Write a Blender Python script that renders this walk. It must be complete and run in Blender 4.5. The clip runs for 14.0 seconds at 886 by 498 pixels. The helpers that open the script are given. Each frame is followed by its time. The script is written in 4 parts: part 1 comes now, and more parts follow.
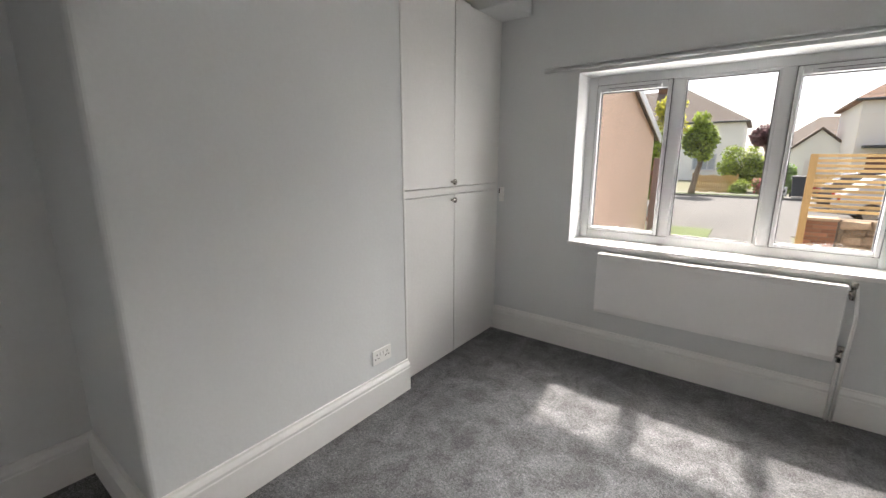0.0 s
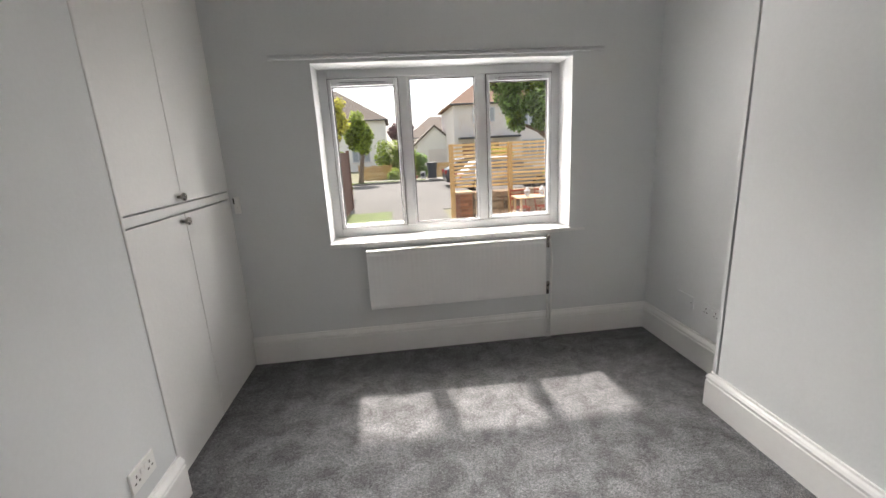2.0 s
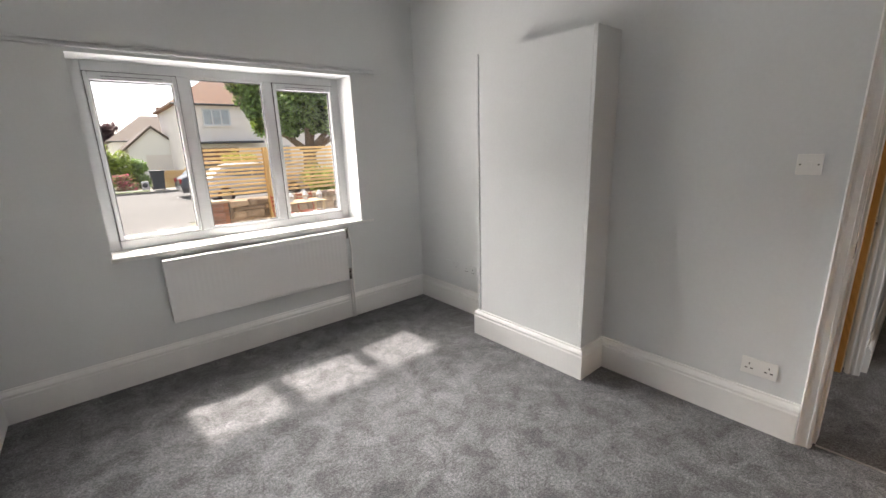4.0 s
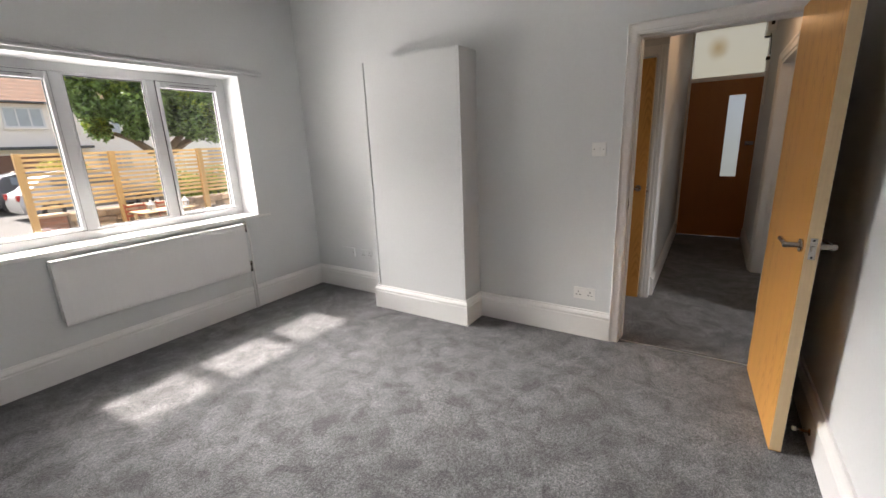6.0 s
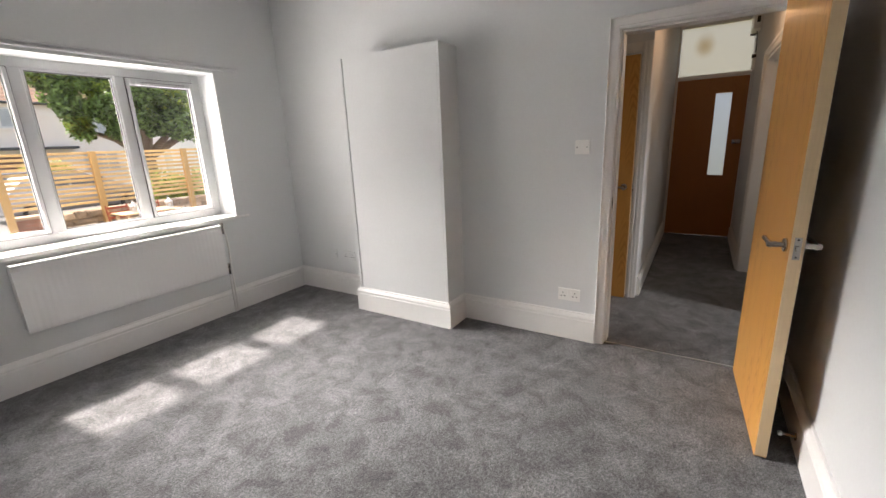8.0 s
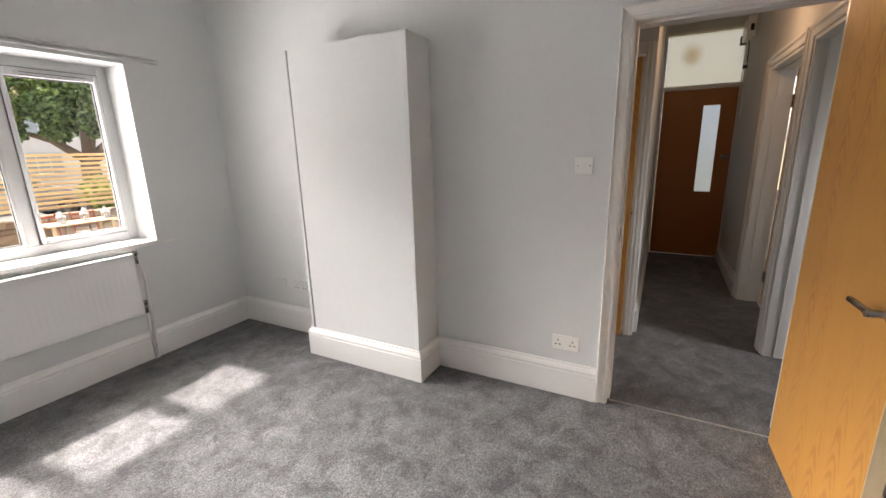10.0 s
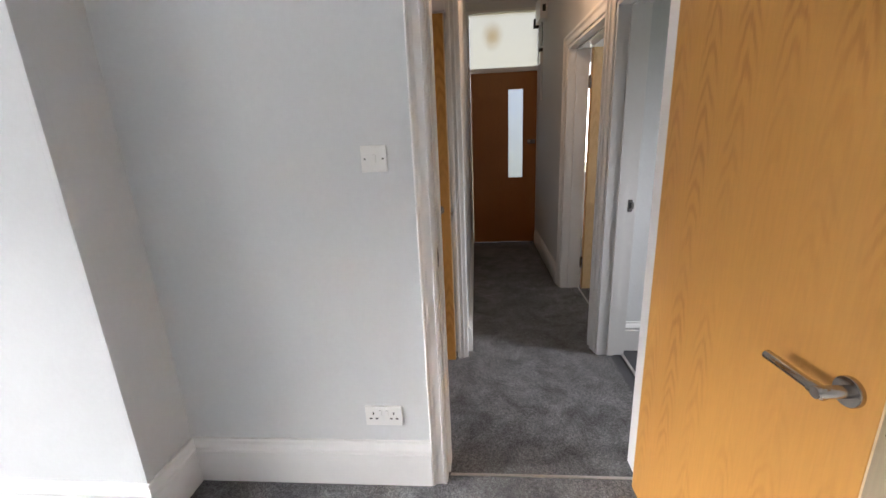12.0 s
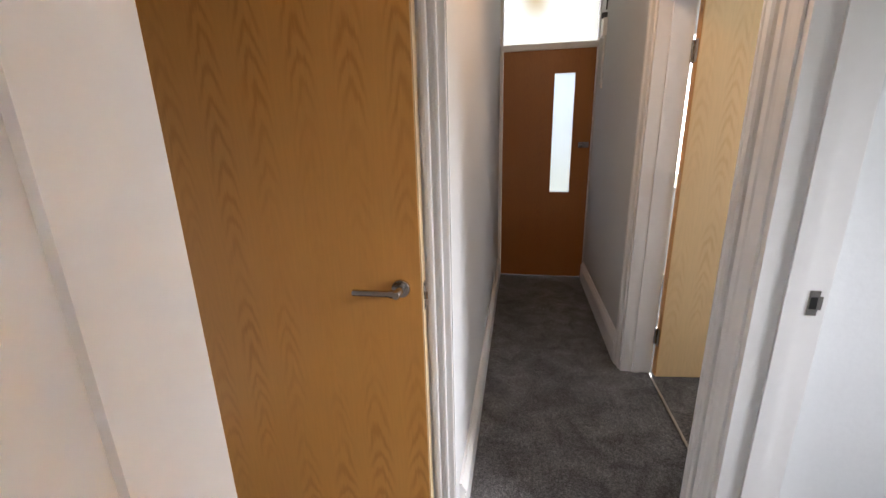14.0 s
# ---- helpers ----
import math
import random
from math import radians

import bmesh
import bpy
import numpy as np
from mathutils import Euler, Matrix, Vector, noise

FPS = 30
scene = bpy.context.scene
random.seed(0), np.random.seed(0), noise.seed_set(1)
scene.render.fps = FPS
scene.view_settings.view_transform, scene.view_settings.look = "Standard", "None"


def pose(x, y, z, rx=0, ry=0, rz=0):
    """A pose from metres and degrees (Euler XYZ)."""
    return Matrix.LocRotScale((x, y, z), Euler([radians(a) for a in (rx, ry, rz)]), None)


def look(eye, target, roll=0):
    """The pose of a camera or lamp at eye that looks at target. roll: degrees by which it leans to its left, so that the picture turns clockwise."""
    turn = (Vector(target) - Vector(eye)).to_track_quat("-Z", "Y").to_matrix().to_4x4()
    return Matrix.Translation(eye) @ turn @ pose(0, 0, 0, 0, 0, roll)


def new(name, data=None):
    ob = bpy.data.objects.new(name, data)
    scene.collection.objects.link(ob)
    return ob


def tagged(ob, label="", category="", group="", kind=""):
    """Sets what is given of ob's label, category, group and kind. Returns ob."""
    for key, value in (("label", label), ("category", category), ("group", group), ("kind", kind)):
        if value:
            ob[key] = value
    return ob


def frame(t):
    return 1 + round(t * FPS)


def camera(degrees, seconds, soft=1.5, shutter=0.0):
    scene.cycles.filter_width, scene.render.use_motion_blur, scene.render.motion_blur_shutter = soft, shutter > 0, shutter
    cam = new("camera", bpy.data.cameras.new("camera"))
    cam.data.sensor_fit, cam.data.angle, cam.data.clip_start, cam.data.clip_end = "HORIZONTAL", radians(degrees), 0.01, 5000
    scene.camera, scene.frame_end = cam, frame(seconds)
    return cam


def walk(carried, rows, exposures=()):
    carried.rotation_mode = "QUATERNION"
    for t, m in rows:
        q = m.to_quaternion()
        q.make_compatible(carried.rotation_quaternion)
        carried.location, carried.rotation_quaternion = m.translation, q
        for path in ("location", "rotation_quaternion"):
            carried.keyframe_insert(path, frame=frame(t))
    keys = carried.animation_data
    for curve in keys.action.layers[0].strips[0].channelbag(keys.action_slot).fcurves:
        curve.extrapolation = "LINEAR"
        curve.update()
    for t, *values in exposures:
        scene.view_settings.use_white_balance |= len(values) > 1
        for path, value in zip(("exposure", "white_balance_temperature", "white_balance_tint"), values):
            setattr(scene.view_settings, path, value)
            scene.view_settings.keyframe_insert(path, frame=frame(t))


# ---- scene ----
cam = camera(94.1, 14.0)
PATH = [
    (0, (-0.163, 0.195, 1.421), (-1.335, 1.757, 0.991), 0.0),
    (0.5, (-0.356, 0.305, 1.445), (-1.329, 1.997, 1.011), -1.3),
    (1, (-0.48, 0.349, 1.428), (-1.101, 2.196, 0.975), -2.0),
    (1.5, (-0.657, 0.354, 1.439), (-0.827, 2.287, 0.954), -3.7),
    (2, (-0.732, 0.306, 1.436), (-0.534, 2.238, 0.959), -3.0),
    (2.5, (-0.785, 0.186, 1.438), (-0.348, 2.081, 0.971), -2.5),
    (3, (-0.863, 0.087, 1.453), (-0.181, 1.909, 0.987), -2.0),
    (3.5, (-1.045, 0.066, 1.444), (-0.041, 1.731, 0.977), -3.8),
    (4, (-1.23, 0.011, 1.436), (0.014, 1.497, 0.943), -1.9),
    (4.2, (-1.271, -0.029, 1.441), (0.033, 1.415, 0.975), -1.8),
    (6.3, (-1.748, -0.264, 1.378), (-0.102, 0.755, 0.872), -2.5),
    (6.5, (-1.76, -0.273, 1.381), (-0.105, 0.73, 0.876), -2.6),
    (7, (-1.754, -0.285, 1.378), (-0.091, 0.706, 0.874), -2.7),
    (9.3, (-1.286, -0.162, 1.356), (0.324, 0.918, 0.863), -2.2),
    (9.5, (-1.248, -0.118, 1.388), (0.378, 0.936, 0.891), -2.0),
    (10, (-1.098, 0.013, 1.406), (0.619, 0.921, 0.931), -1.5),
    (10.5, (-0.982, 0.049, 1.396), (0.794, 0.837, 0.922), -2.0),
    (11, (-0.746, 0.057, 1.399), (1.08, 0.728, 0.934), -3.1),
    (11.5, (-0.515, 0.042, 1.401), (1.366, 0.498, 0.902), -3.2),
    (12, (-0.246, 0.033, 1.376), (1.671, 0.201, 0.831), -2.6),
    (12.5, (0.055, 0.032, 1.39), (1.97, -0.035, 0.817), -2.5),
    (13, (0.362, -0.046, 1.365), (2.272, -0.088, 0.772), -2.9),
    (13.5, (0.667, -0.127, 1.368), (2.573, 0.001, 0.779), -2.8),
    (14, (0.991, -0.076, 1.382), (2.879, 0.276, 0.826), -1.5),
]
EXPOSURES = [(0, 1.08, 6700, 12), (1, 0.96, 6700, 12), (3, 1.02, 6700, 12), (4, 1.18, 6750, 13), (6.5, 1.34, 6750, 14), (9.5, 1.48, 6850, 15), (11, 1.66, 6850, 15), (12, 1.98, 6300, 14),
             (12.6, 2.2, 5350, 11), (13, 2.2, 5450, 12), (13.5, 2.42, 5600, 12), (14, 2.75, 6250, 15)]
walk(cam, [(t, look(eye, target, roll)) for t, eye, target, roll in PATH], EXPOSURES)

# ---- world and light ----
world = bpy.data.worlds.new("sky")
scene.world = world
world.use_nodes = True
wn = world.node_tree
sky = wn.nodes.new("ShaderNodeTexSky")
sky.sky_type = "NISHITA"
sky.sun_disc = False
sky.sun_elevation = radians(56)
sky.sun_rotation = radians(-5)
sky.air_density, sky.dust_density, sky.ozone_density = 1.0, 2.0, 1.0
haze = wn.nodes.new("ShaderNodeHueSaturation")
haze.inputs["Saturation"].default_value = 0.4
wn.links.new(sky.outputs[0], haze.inputs["Color"])
wn.links.new(haze.outputs[0], wn.nodes["Background"].inputs[0])
wn.nodes["Background"].inputs[1].default_value = 0.15

sun = new("sun", bpy.data.lights.new("sun", "SUN"))
sun.data.energy, sun.data.angle, sun.data.color = 5.0, radians(2.2), (1.0, 0.95, 0.88)
sun.matrix_world = look((-0.05, 0.56, 0.828), (0.0, 0.0, 0.0))


def daylight_lamp(name, x, y, z, w, h, watts, toward, spread=90):
    """Added area lamp in place of daylight, at x, y, z and aimed at toward."""
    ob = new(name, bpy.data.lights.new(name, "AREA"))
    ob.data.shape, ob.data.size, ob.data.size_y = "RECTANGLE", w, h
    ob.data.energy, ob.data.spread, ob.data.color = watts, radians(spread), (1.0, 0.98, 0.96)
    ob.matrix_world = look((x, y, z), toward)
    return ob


# Unseen lamp just outside the glass, in place of sky light.
daylight_lamp("window_daylight", -0.36, 3.46, 1.42, 1.5, 0.92, 10.5, (-0.36, 2.46, 0.72), 66)
# Added lamps, out of view above, below and beside the window, brighten the room.
daylight_lamp("window_fill_high", -0.6, 6.8, 3.06, 4.0, 0.75, 30, (0.1, 1.5, 0.9), 64)
daylight_lamp("window_fill_low", -0.1, 5.5, 0.17, 3.4, 0.4, 6, (-0.1, 3.1, 0.9), 110)
daylight_lamp("window_fill_low_west", -1.5, 5.0, 0.12, 1.6, 0.9, 11, (0.9, 1.2, 1.8), 100)
daylight_lamp("window_fill_west", -2.33, 5.5, 1.25, 2.4, 1.9, 26, (0.0, 5.5, 1.3), 180)
daylight_lamp("window_fill_east", 2.6, 5.2, 2.1, 1.1, 1.2, 13, (-1.3, 1.7, 0.6), 100)
# Added lamps in place of daylight through the side and front room openings.
daylight_lamp("side_room_daylight", 1.55, -2.5, 1.6, 0.6, 0.9, 2.0, (1.74, 0.0, 0.2), 64)
daylight_lamp("front_room_daylight", 4.94, -2.1, 1.5, 1.6, 1.2, 8, (3.2, -1.6, 1.0), 150)

# ---- materials ----
def mat(name, color, rough=0.6, var=0.06, scale=8.0, fine=120.0, bump=0.02, metal=0.0, stretch=(1, 1, 1), spec=0.5, detail=4.0):
    """Paint, stone or cloth: two scales of colour variation and a fine relief."""
    m = bpy.data.materials.new(name)
    m.use_nodes = True
    n, l = m.node_tree.nodes, m.node_tree.links
    b = n["Principled BSDF"]
    b.inputs["Roughness"].default_value, b.inputs["Metallic"].default_value = rough, metal
    b.inputs["Specular IOR Level"].default_value = spec
    co, mp = n.new("ShaderNodeTexCoord"), n.new("ShaderNodeMapping")
    mp.inputs["Scale"].default_value = stretch
    l.new(co.outputs["Object"], mp.inputs[0])
    big, small = n.new("ShaderNodeTexNoise"), n.new("ShaderNodeTexNoise")
    big.inputs["Scale"].default_value, small.inputs["Scale"].default_value = scale, fine
    big.inputs["Detail"].default_value = detail
    l.new(mp.outputs[0], big.inputs[0]), l.new(mp.outputs[0], small.inputs[0])
    mix = n.new("ShaderNodeMath")
    mix.operation = "ADD"
    l.new(big.outputs[0], mix.inputs[0]), l.new(small.outputs[0], mix.inputs[1])
    ramp = n.new("ShaderNodeMapRange")
    ramp.inputs[1].default_value, ramp.inputs[2].default_value = 0.6, 1.4
    ramp.inputs[3].default_value, ramp.inputs[4].default_value = 1 - var, 1 + var
    l.new(mix.outputs[0], ramp.inputs[0])
    hsv = n.new("ShaderNodeHueSaturation")
    hsv.inputs["Color"].default_value = (*color, 1)
    l.new(ramp.outputs[0], hsv.inputs["Value"])
    l.new(hsv.outputs[0], b.inputs["Base Color"])
    if bump:
        bp = n.new("ShaderNodeBump")
        bp.inputs["Strength"].default_value, bp.inputs["Distance"].default_value = min(1.0, bump * 10), 0.01
        l.new(small.outputs[0], bp.inputs["Height"])
        l.new(bp.outputs[0], b.inputs["Normal"])
    return m


def oak(name, light, dark, rough=0.42, figure=1.0):
    """Oak veneer: leaves of cathedral arches along z, with short pore streaks."""
    m = mat(name, light, rough, 0.07, 2.2, 120.0, 0.004, stretch=(1, 1, 0.06))
    n, l = m.node_tree.nodes, m.node_tree.links
    co, xyz = n.new("ShaderNodeTexCoord"), n.new("ShaderNodeSeparateXYZ")
    l.new(co.outputs["Object"], xyz.inputs[0])

    def noise(sx, sz, scale, detail=2.0):
        mp, t = n.new("ShaderNodeMapping"), n.new("ShaderNodeTexNoise")
        mp.inputs["Scale"].default_value = (sx, sx, sz)
        t.inputs["Scale"].default_value, t.inputs["Detail"].default_value = scale, detail
        l.new(co.outputs["Object"], mp.inputs[0]), l.new(mp.outputs[0], t.inputs[0])
        return t.outputs[0]

    def calc(op, a, c, d=None):
        k = n.new("ShaderNodeMath")
        k.operation = op
        for i, v in enumerate((a, c, d)):
            if v is None:
                continue
            if isinstance(v, (int, float)):
                k.inputs[i].default_value = v
            else:
                l.new(v, k.inputs[i])
        return k.outputs[0]

    across = calc("ADD", xyz.outputs[0], xyz.outputs[1])
    wander = calc("MULTIPLY_ADD", noise(1.0, 1.0, 1.1, 1.0), 0.3, calc("MULTIPLY", across, 7.5))
    u = calc("SUBTRACT", calc("FRACT", wander, 0.0), 0.5)
    bow = calc("MULTIPLY", calc("POWER", calc("ABSOLUTE", u, 0.0), 1.4), 7.0)
    wob = calc("MULTIPLY", noise(1.0, 0.3, 14.0, 3.0), 2.4)
    phase = calc("ADD", calc("MULTIPLY_ADD", xyz.outputs[2], 12.0, bow), wob)
    ring = calc("PINGPONG", phase, 0.5)
    soft = calc("MULTIPLY", noise(1.0, 0.05, 210.0, 2.0), 0.5)
    line = n.new("ShaderNodeMapRange")
    for i, v in enumerate((0.15, 0.40, 0.0, 1.0)):
        line.inputs[i + 1].default_value = v
    l.new(calc("ADD", ring, calc("SUBTRACT", soft, 0.17)), line.inputs[0])
    where = n.new("ShaderNodeMapRange")
    for i, v in enumerate((0.43, 0.60, 0.08 * figure, 0.9 * figure)):
        where.inputs[i + 1].default_value = v
    l.new(noise(1.0, 0.5, 3.2, 2.0), where.inputs[0])
    r = n.new("ShaderNodeMix")
    r.data_type = "RGBA"
    r.inputs[6].default_value, r.inputs[7].default_value = (*light, 1), (*dark, 1)
    inv = calc("SUBTRACT", 1.0, line.outputs[0])
    flank = calc("MINIMUM", calc("MULTIPLY", calc("MAXIMUM", calc("SUBTRACT", 0.36, calc("ABSOLUTE", u, 0.0)), 0.0), 5.0), 1.0)
    l.new(calc("MULTIPLY", calc("MULTIPLY", inv, where.outputs[0]), flank), r.inputs[0])
    for node in n:
        if node.bl_idname == "ShaderNodeHueSaturation":
            l.new(r.outputs[2], node.inputs["Color"])
    return m


def carpet(name, color):
    """Cut-pile carpet: pressed patches and speckled tufts."""
    m = bpy.data.materials.new(name)
    m.use_nodes = True
    n, l = m.node_tree.nodes, m.node_tree.links
    b = n["Principled BSDF"]
    b.inputs["Roughness"].default_value, b.inputs["Specular IOR Level"].default_value = 0.95, 0.15
    b.inputs["Sheen Weight"].default_value, b.inputs["Sheen Roughness"].default_value = 0.25, 0.5
    co = n.new("ShaderNodeTexCoord")
    tex = []
    for s, d, dist in ((7.0, 5.0, 0.6), (190.0, 2.0, 0.0), (70.0, 4.0, 0.2), (1.6, 3.0, 0.4)):
        t = n.new("ShaderNodeTexNoise")
        t.inputs["Scale"].default_value, t.inputs["Detail"].default_value, t.inputs["Distortion"].default_value = s, d, dist
        t.inputs["Roughness"].default_value = 0.68 if s == 7.0 else 0.55
        l.new(co.outputs["Object"], t.inputs[0])
        tex.append(t)
    def ranged(t, a, c, lo, hi):
        r = n.new("ShaderNodeMapRange")
        for i, v in enumerate((a, c, lo, hi)):
            r.inputs[i + 1].default_value = v
        l.new(t.outputs[0], r.inputs[0])
        return r
    rs = [ranged(tex[0], 0.36, 0.64, 0.6, 1.45), ranged(tex[1], 0.36, 0.64, 0.45, 1.6), ranged(tex[2], 0.36, 0.64, 0.68, 1.35), ranged(tex[3], 0.3, 0.7, 0.85, 1.15)]
    p = rs[0]
    for q in rs[1:]:
        mu = n.new("ShaderNodeMath")
        mu.operation = "MULTIPLY"
        l.new(p.outputs[0], mu.inputs[0]), l.new(q.outputs[0], mu.inputs[1])
        p = mu
    hsv = n.new("ShaderNodeHueSaturation")
    hsv.inputs["Color"].default_value = (*color, 1)
    l.new(p.outputs[0], hsv.inputs["Value"])
    l.new(hsv.outputs[0], b.inputs["Base Color"])
    bp = n.new("ShaderNodeBump")
    bp.inputs["Strength"].default_value, bp.inputs["Distance"].default_value = 0.8, 0.006
    l.new(tex[1].outputs[0], bp.inputs["Height"])
    l.new(bp.outputs[0], b.inputs["Normal"])
    return m


def piecewise(m, lo, hi):
    """Lets alike pieces differ in brightness one by one."""
    n, l = m.node_tree.nodes, m.node_tree.links
    info, rng, mu = n.new("ShaderNodeObjectInfo"), n.new("ShaderNodeMapRange"), n.new("ShaderNodeMath")
    rng.inputs[3].default_value, rng.inputs[4].default_value = lo, hi
    mu.operation = "MULTIPLY"
    hsv = [k for k in n if k.bl_idname == "ShaderNodeHueSaturation"][0]
    old = hsv.inputs["Value"].links[0].from_socket
    l.new(info.outputs["Random"], rng.inputs[0])
    l.new(old, mu.inputs[0]), l.new(rng.outputs[0], mu.inputs[1])
    l.new(mu.outputs[0], hsv.inputs["Value"])
    return m


def glass_mat(name, rough=0.0, color=(1, 1, 1)):
    m = bpy.data.materials.new(name)
    m.use_nodes = True
    b = m.node_tree.nodes["Principled BSDF"]
    b.inputs["Transmission Weight"].default_value, b.inputs["Roughness"].default_value = 1.0, rough
    b.inputs["Base Color"].default_value, b.inputs["IOR"].default_value = (*color, 1), 1.45
    return m


PAINT = mat("grey_white_wall_paint", (0.675, 0.692, 0.697), 0.75, 0.025, 1.6, 60, 0.006)
CEIL = mat("white_ceiling_paint", (0.72, 0.72, 0.71), 0.85, 0.02, 2.0, 60, 0.006)
GLOSS = mat("white_gloss_wood_paint", (0.80, 0.80, 0.79), 0.32, 0.02, 4.0, 40, 0.004)
CUP = mat("white_cupboard_paint", (0.76, 0.76, 0.75), 0.42, 0.025, 2.0, 50, 0.005)
PVC = mat("white_window_plastic", (0.60, 0.61, 0.62), 0.3, 0.01, 5, 50, 0.0)
SEAL = mat("dark_rubber_seal", (0.10, 0.10, 0.10), 0.6, 0.05)
ENAMEL = mat("white_radiator_enamel", (0.78, 0.78, 0.78), 0.35, 0.015, 3, 40, 0.0)
PLATE = mat("white_plastic_plate", (0.82, 0.82, 0.80), 0.3, 0.01, 5, 50, 0.0)
CHROME = mat("brushed_steel", (0.46, 0.43, 0.40), 0.22, 0.06, 30, 200, 0.002, metal=1.0)
STRIP = mat("worn_aluminium", (0.55, 0.54, 0.52), 0.35, 0.15, 30, 200, 0.002, metal=0.9)
BLACK = mat("black_plastic", (0.015, 0.015, 0.015), 0.4, 0.1)
OAK = oak("light_oak_veneer", (0.57, 0.28, 0.066), (0.42, 0.18, 0.036), figure=0.78)
# The same oak with the front room's daylight put into its colour.
OAK_DAYLIT = oak("daylit_oak_veneer", (0.78, 0.56, 0.29), (0.70, 0.47, 0.22))
OAK_DARK = oak("brown_oak_veneer", (0.38, 0.14, 0.026), (0.31, 0.105, 0.020), 0.4, 0.35)
EDGE = oak("pale_oak_lipping", (0.66, 0.50, 0.30), (0.55, 0.38, 0.2), 0.5, 0.3)
CARPET = carpet("charcoal_carpet", (0.114, 0.115, 0.119))
LINO = mat("dark_slate_vinyl", (0.045, 0.048, 0.055), 0.35, 0.2, 6, 90, 0.004)
GLASS = glass_mat("clear_glass")
FROST = glass_mat("frosted_glass", 0.55, (0.33, 0.36, 0.41))
STAINED = glass_mat("stained_frosted_glass", 0.55, (0.6, 0.55, 0.45))
sn, sl_ = STAINED.node_tree.nodes, STAINED.node_tree.links
sc, sm_, sg = sn.new("ShaderNodeTexCoord"), sn.new("ShaderNodeMapping"), sn.new("ShaderNodeTexGradient")
sg.gradient_type = "SPHERICAL"
sm_.inputs["Location"].default_value, sm_.inputs["Scale"].default_value = (0, 0.18 * 7.5, -2.385 * 6.2), (0, 7.5, 6.2)
sr = sn.new("ShaderNodeValToRGB")
sr.color_ramp.elements[0].color, sr.color_ramp.elements[1].color = (0.41, 0.38, 0.31, 1), (0.27, 0.20, 0.11, 1)
sr.color_ramp.elements[1].position = 0.9
sl_.new(sc.outputs["Object"], sm_.inputs[0]), sl_.new(sm_.outputs[0], sg.inputs[0]), sl_.new(sg.outputs[0], sr.inputs[0])
sl_.new(sr.outputs[0], sn["Principled BSDF"].inputs["Base Color"])

# ---- mesh helpers ----
def box(bm, x0, x1, y0, y1, z0, z1, bevel=0.0, seg=2):
    """Adds a box, with its edges rounded, to bm."""
    vs = [bm.verts.new((x, y, z)) for x in (x0, x1) for y in (y0, y1) for z in (z0, z1)]
    fs = [bm.faces.new([vs[i] for i in f]) for f in ((0, 1, 3, 2), (4, 6, 7, 5), (0, 4, 5, 1), (2, 3, 7, 6), (0, 2, 6, 4), (1, 5, 7, 3))]
    if bevel:
        es = {e for f in fs for e in f.edges}
        bmesh.ops.bevel(bm, geom=list(es), offset=bevel, segments=seg, affect="EDGES", profile=0.5)
    return bm


def boxes(*args, bevel=0.0):
    bm = bmesh.new()
    for a in args:
        box(bm, *a, bevel=bevel)
    return bm


def tube(bm, pts, r, seg=12):
    """A round pipe along pts."""
    rings = []
    for i, p in enumerate(pts):
        p = Vector(p)
        d = (Vector(pts[min(i + 1, len(pts) - 1)]) - Vector(pts[max(i - 1, 0)])).normalized()
        u = d.cross(Vector((0, 0, 1)) if abs(d.z) < 0.9 else Vector((1, 0, 0))).normalized()
        v = d.cross(u)
        rr = r[i] if isinstance(r, (list, tuple)) else r
        rings.append([bm.verts.new(p + rr * (math.cos(2 * math.pi * k / seg) * u + math.sin(2 * math.pi * k / seg) * v)) for k in range(seg)])
    for a, b in zip(rings, rings[1:]):
        for k in range(seg):
            bm.faces.new((a[k], a[(k + 1) % seg], b[(k + 1) % seg], b[k]))
    bm.faces.new(rings[0][::-1]), bm.faces.new(rings[-1])
    return bm


def lathe(bm, profile, m=None, seg=24):
    """Turns (radius, height) points about z, placed by m."""
    m = m or Matrix()
    rings = [[bm.verts.new(m @ Vector((max(r, 1e-4) * math.cos(2 * math.pi * k / seg), max(r, 1e-4) * math.sin(2 * math.pi * k / seg), h))) for k in range(seg)] for r, h in profile]
    for a, b in zip(rings, rings[1:]):
        for k in range(seg):
            bm.faces.new((a[k], a[(k + 1) % seg], b[(k + 1) % seg], b[k]))
    bm.faces.new(rings[0][::-1]), bm.faces.new(rings[-1])
    return bm


def mesh(name, bm, material, smooth=False):
    bmesh.ops.recalc_face_normals(bm, faces=bm.faces)
    me = bpy.data.meshes.new(name)
    bm.to_mesh(me)
    bm.free()
    me.materials.append(material)
    if smooth:
        me.polygons.foreach_set("use_smooth", [True] * len(me.polygons))
    return me


def part(name, bm, material, parent, label="", smooth=False):
    """One mesh object under a thing or a part."""
    ob = new(name, mesh(name, bm, material, smooth))
    ob.parent = parent
    return tagged(ob, label)


def thing(name, label, category, group="", at=None):
    """An empty at the thing's base that carries its parts, which are then modelled about it."""
    ob = new(name)
    ob.empty_display_size = 0.1
    ob.matrix_world = at or Matrix()
    return tagged(ob, label, category, group)


def whole(name, bm, material, label, category, group="", smooth=False):
    return tagged(new(name, mesh(name, bm, material, smooth)), label, category, group)


def setting(name, bm, material, label="", category="", smooth=False):
    return tagged(new(name, mesh(name, bm, material, smooth)), label, category or name.split("_")[0], "", "structure")


# ---- structure ----
NORTH, EAST, SOUTH, WEST, CEILING = 3.133, 1.112, -0.765, -2.46, 2.72
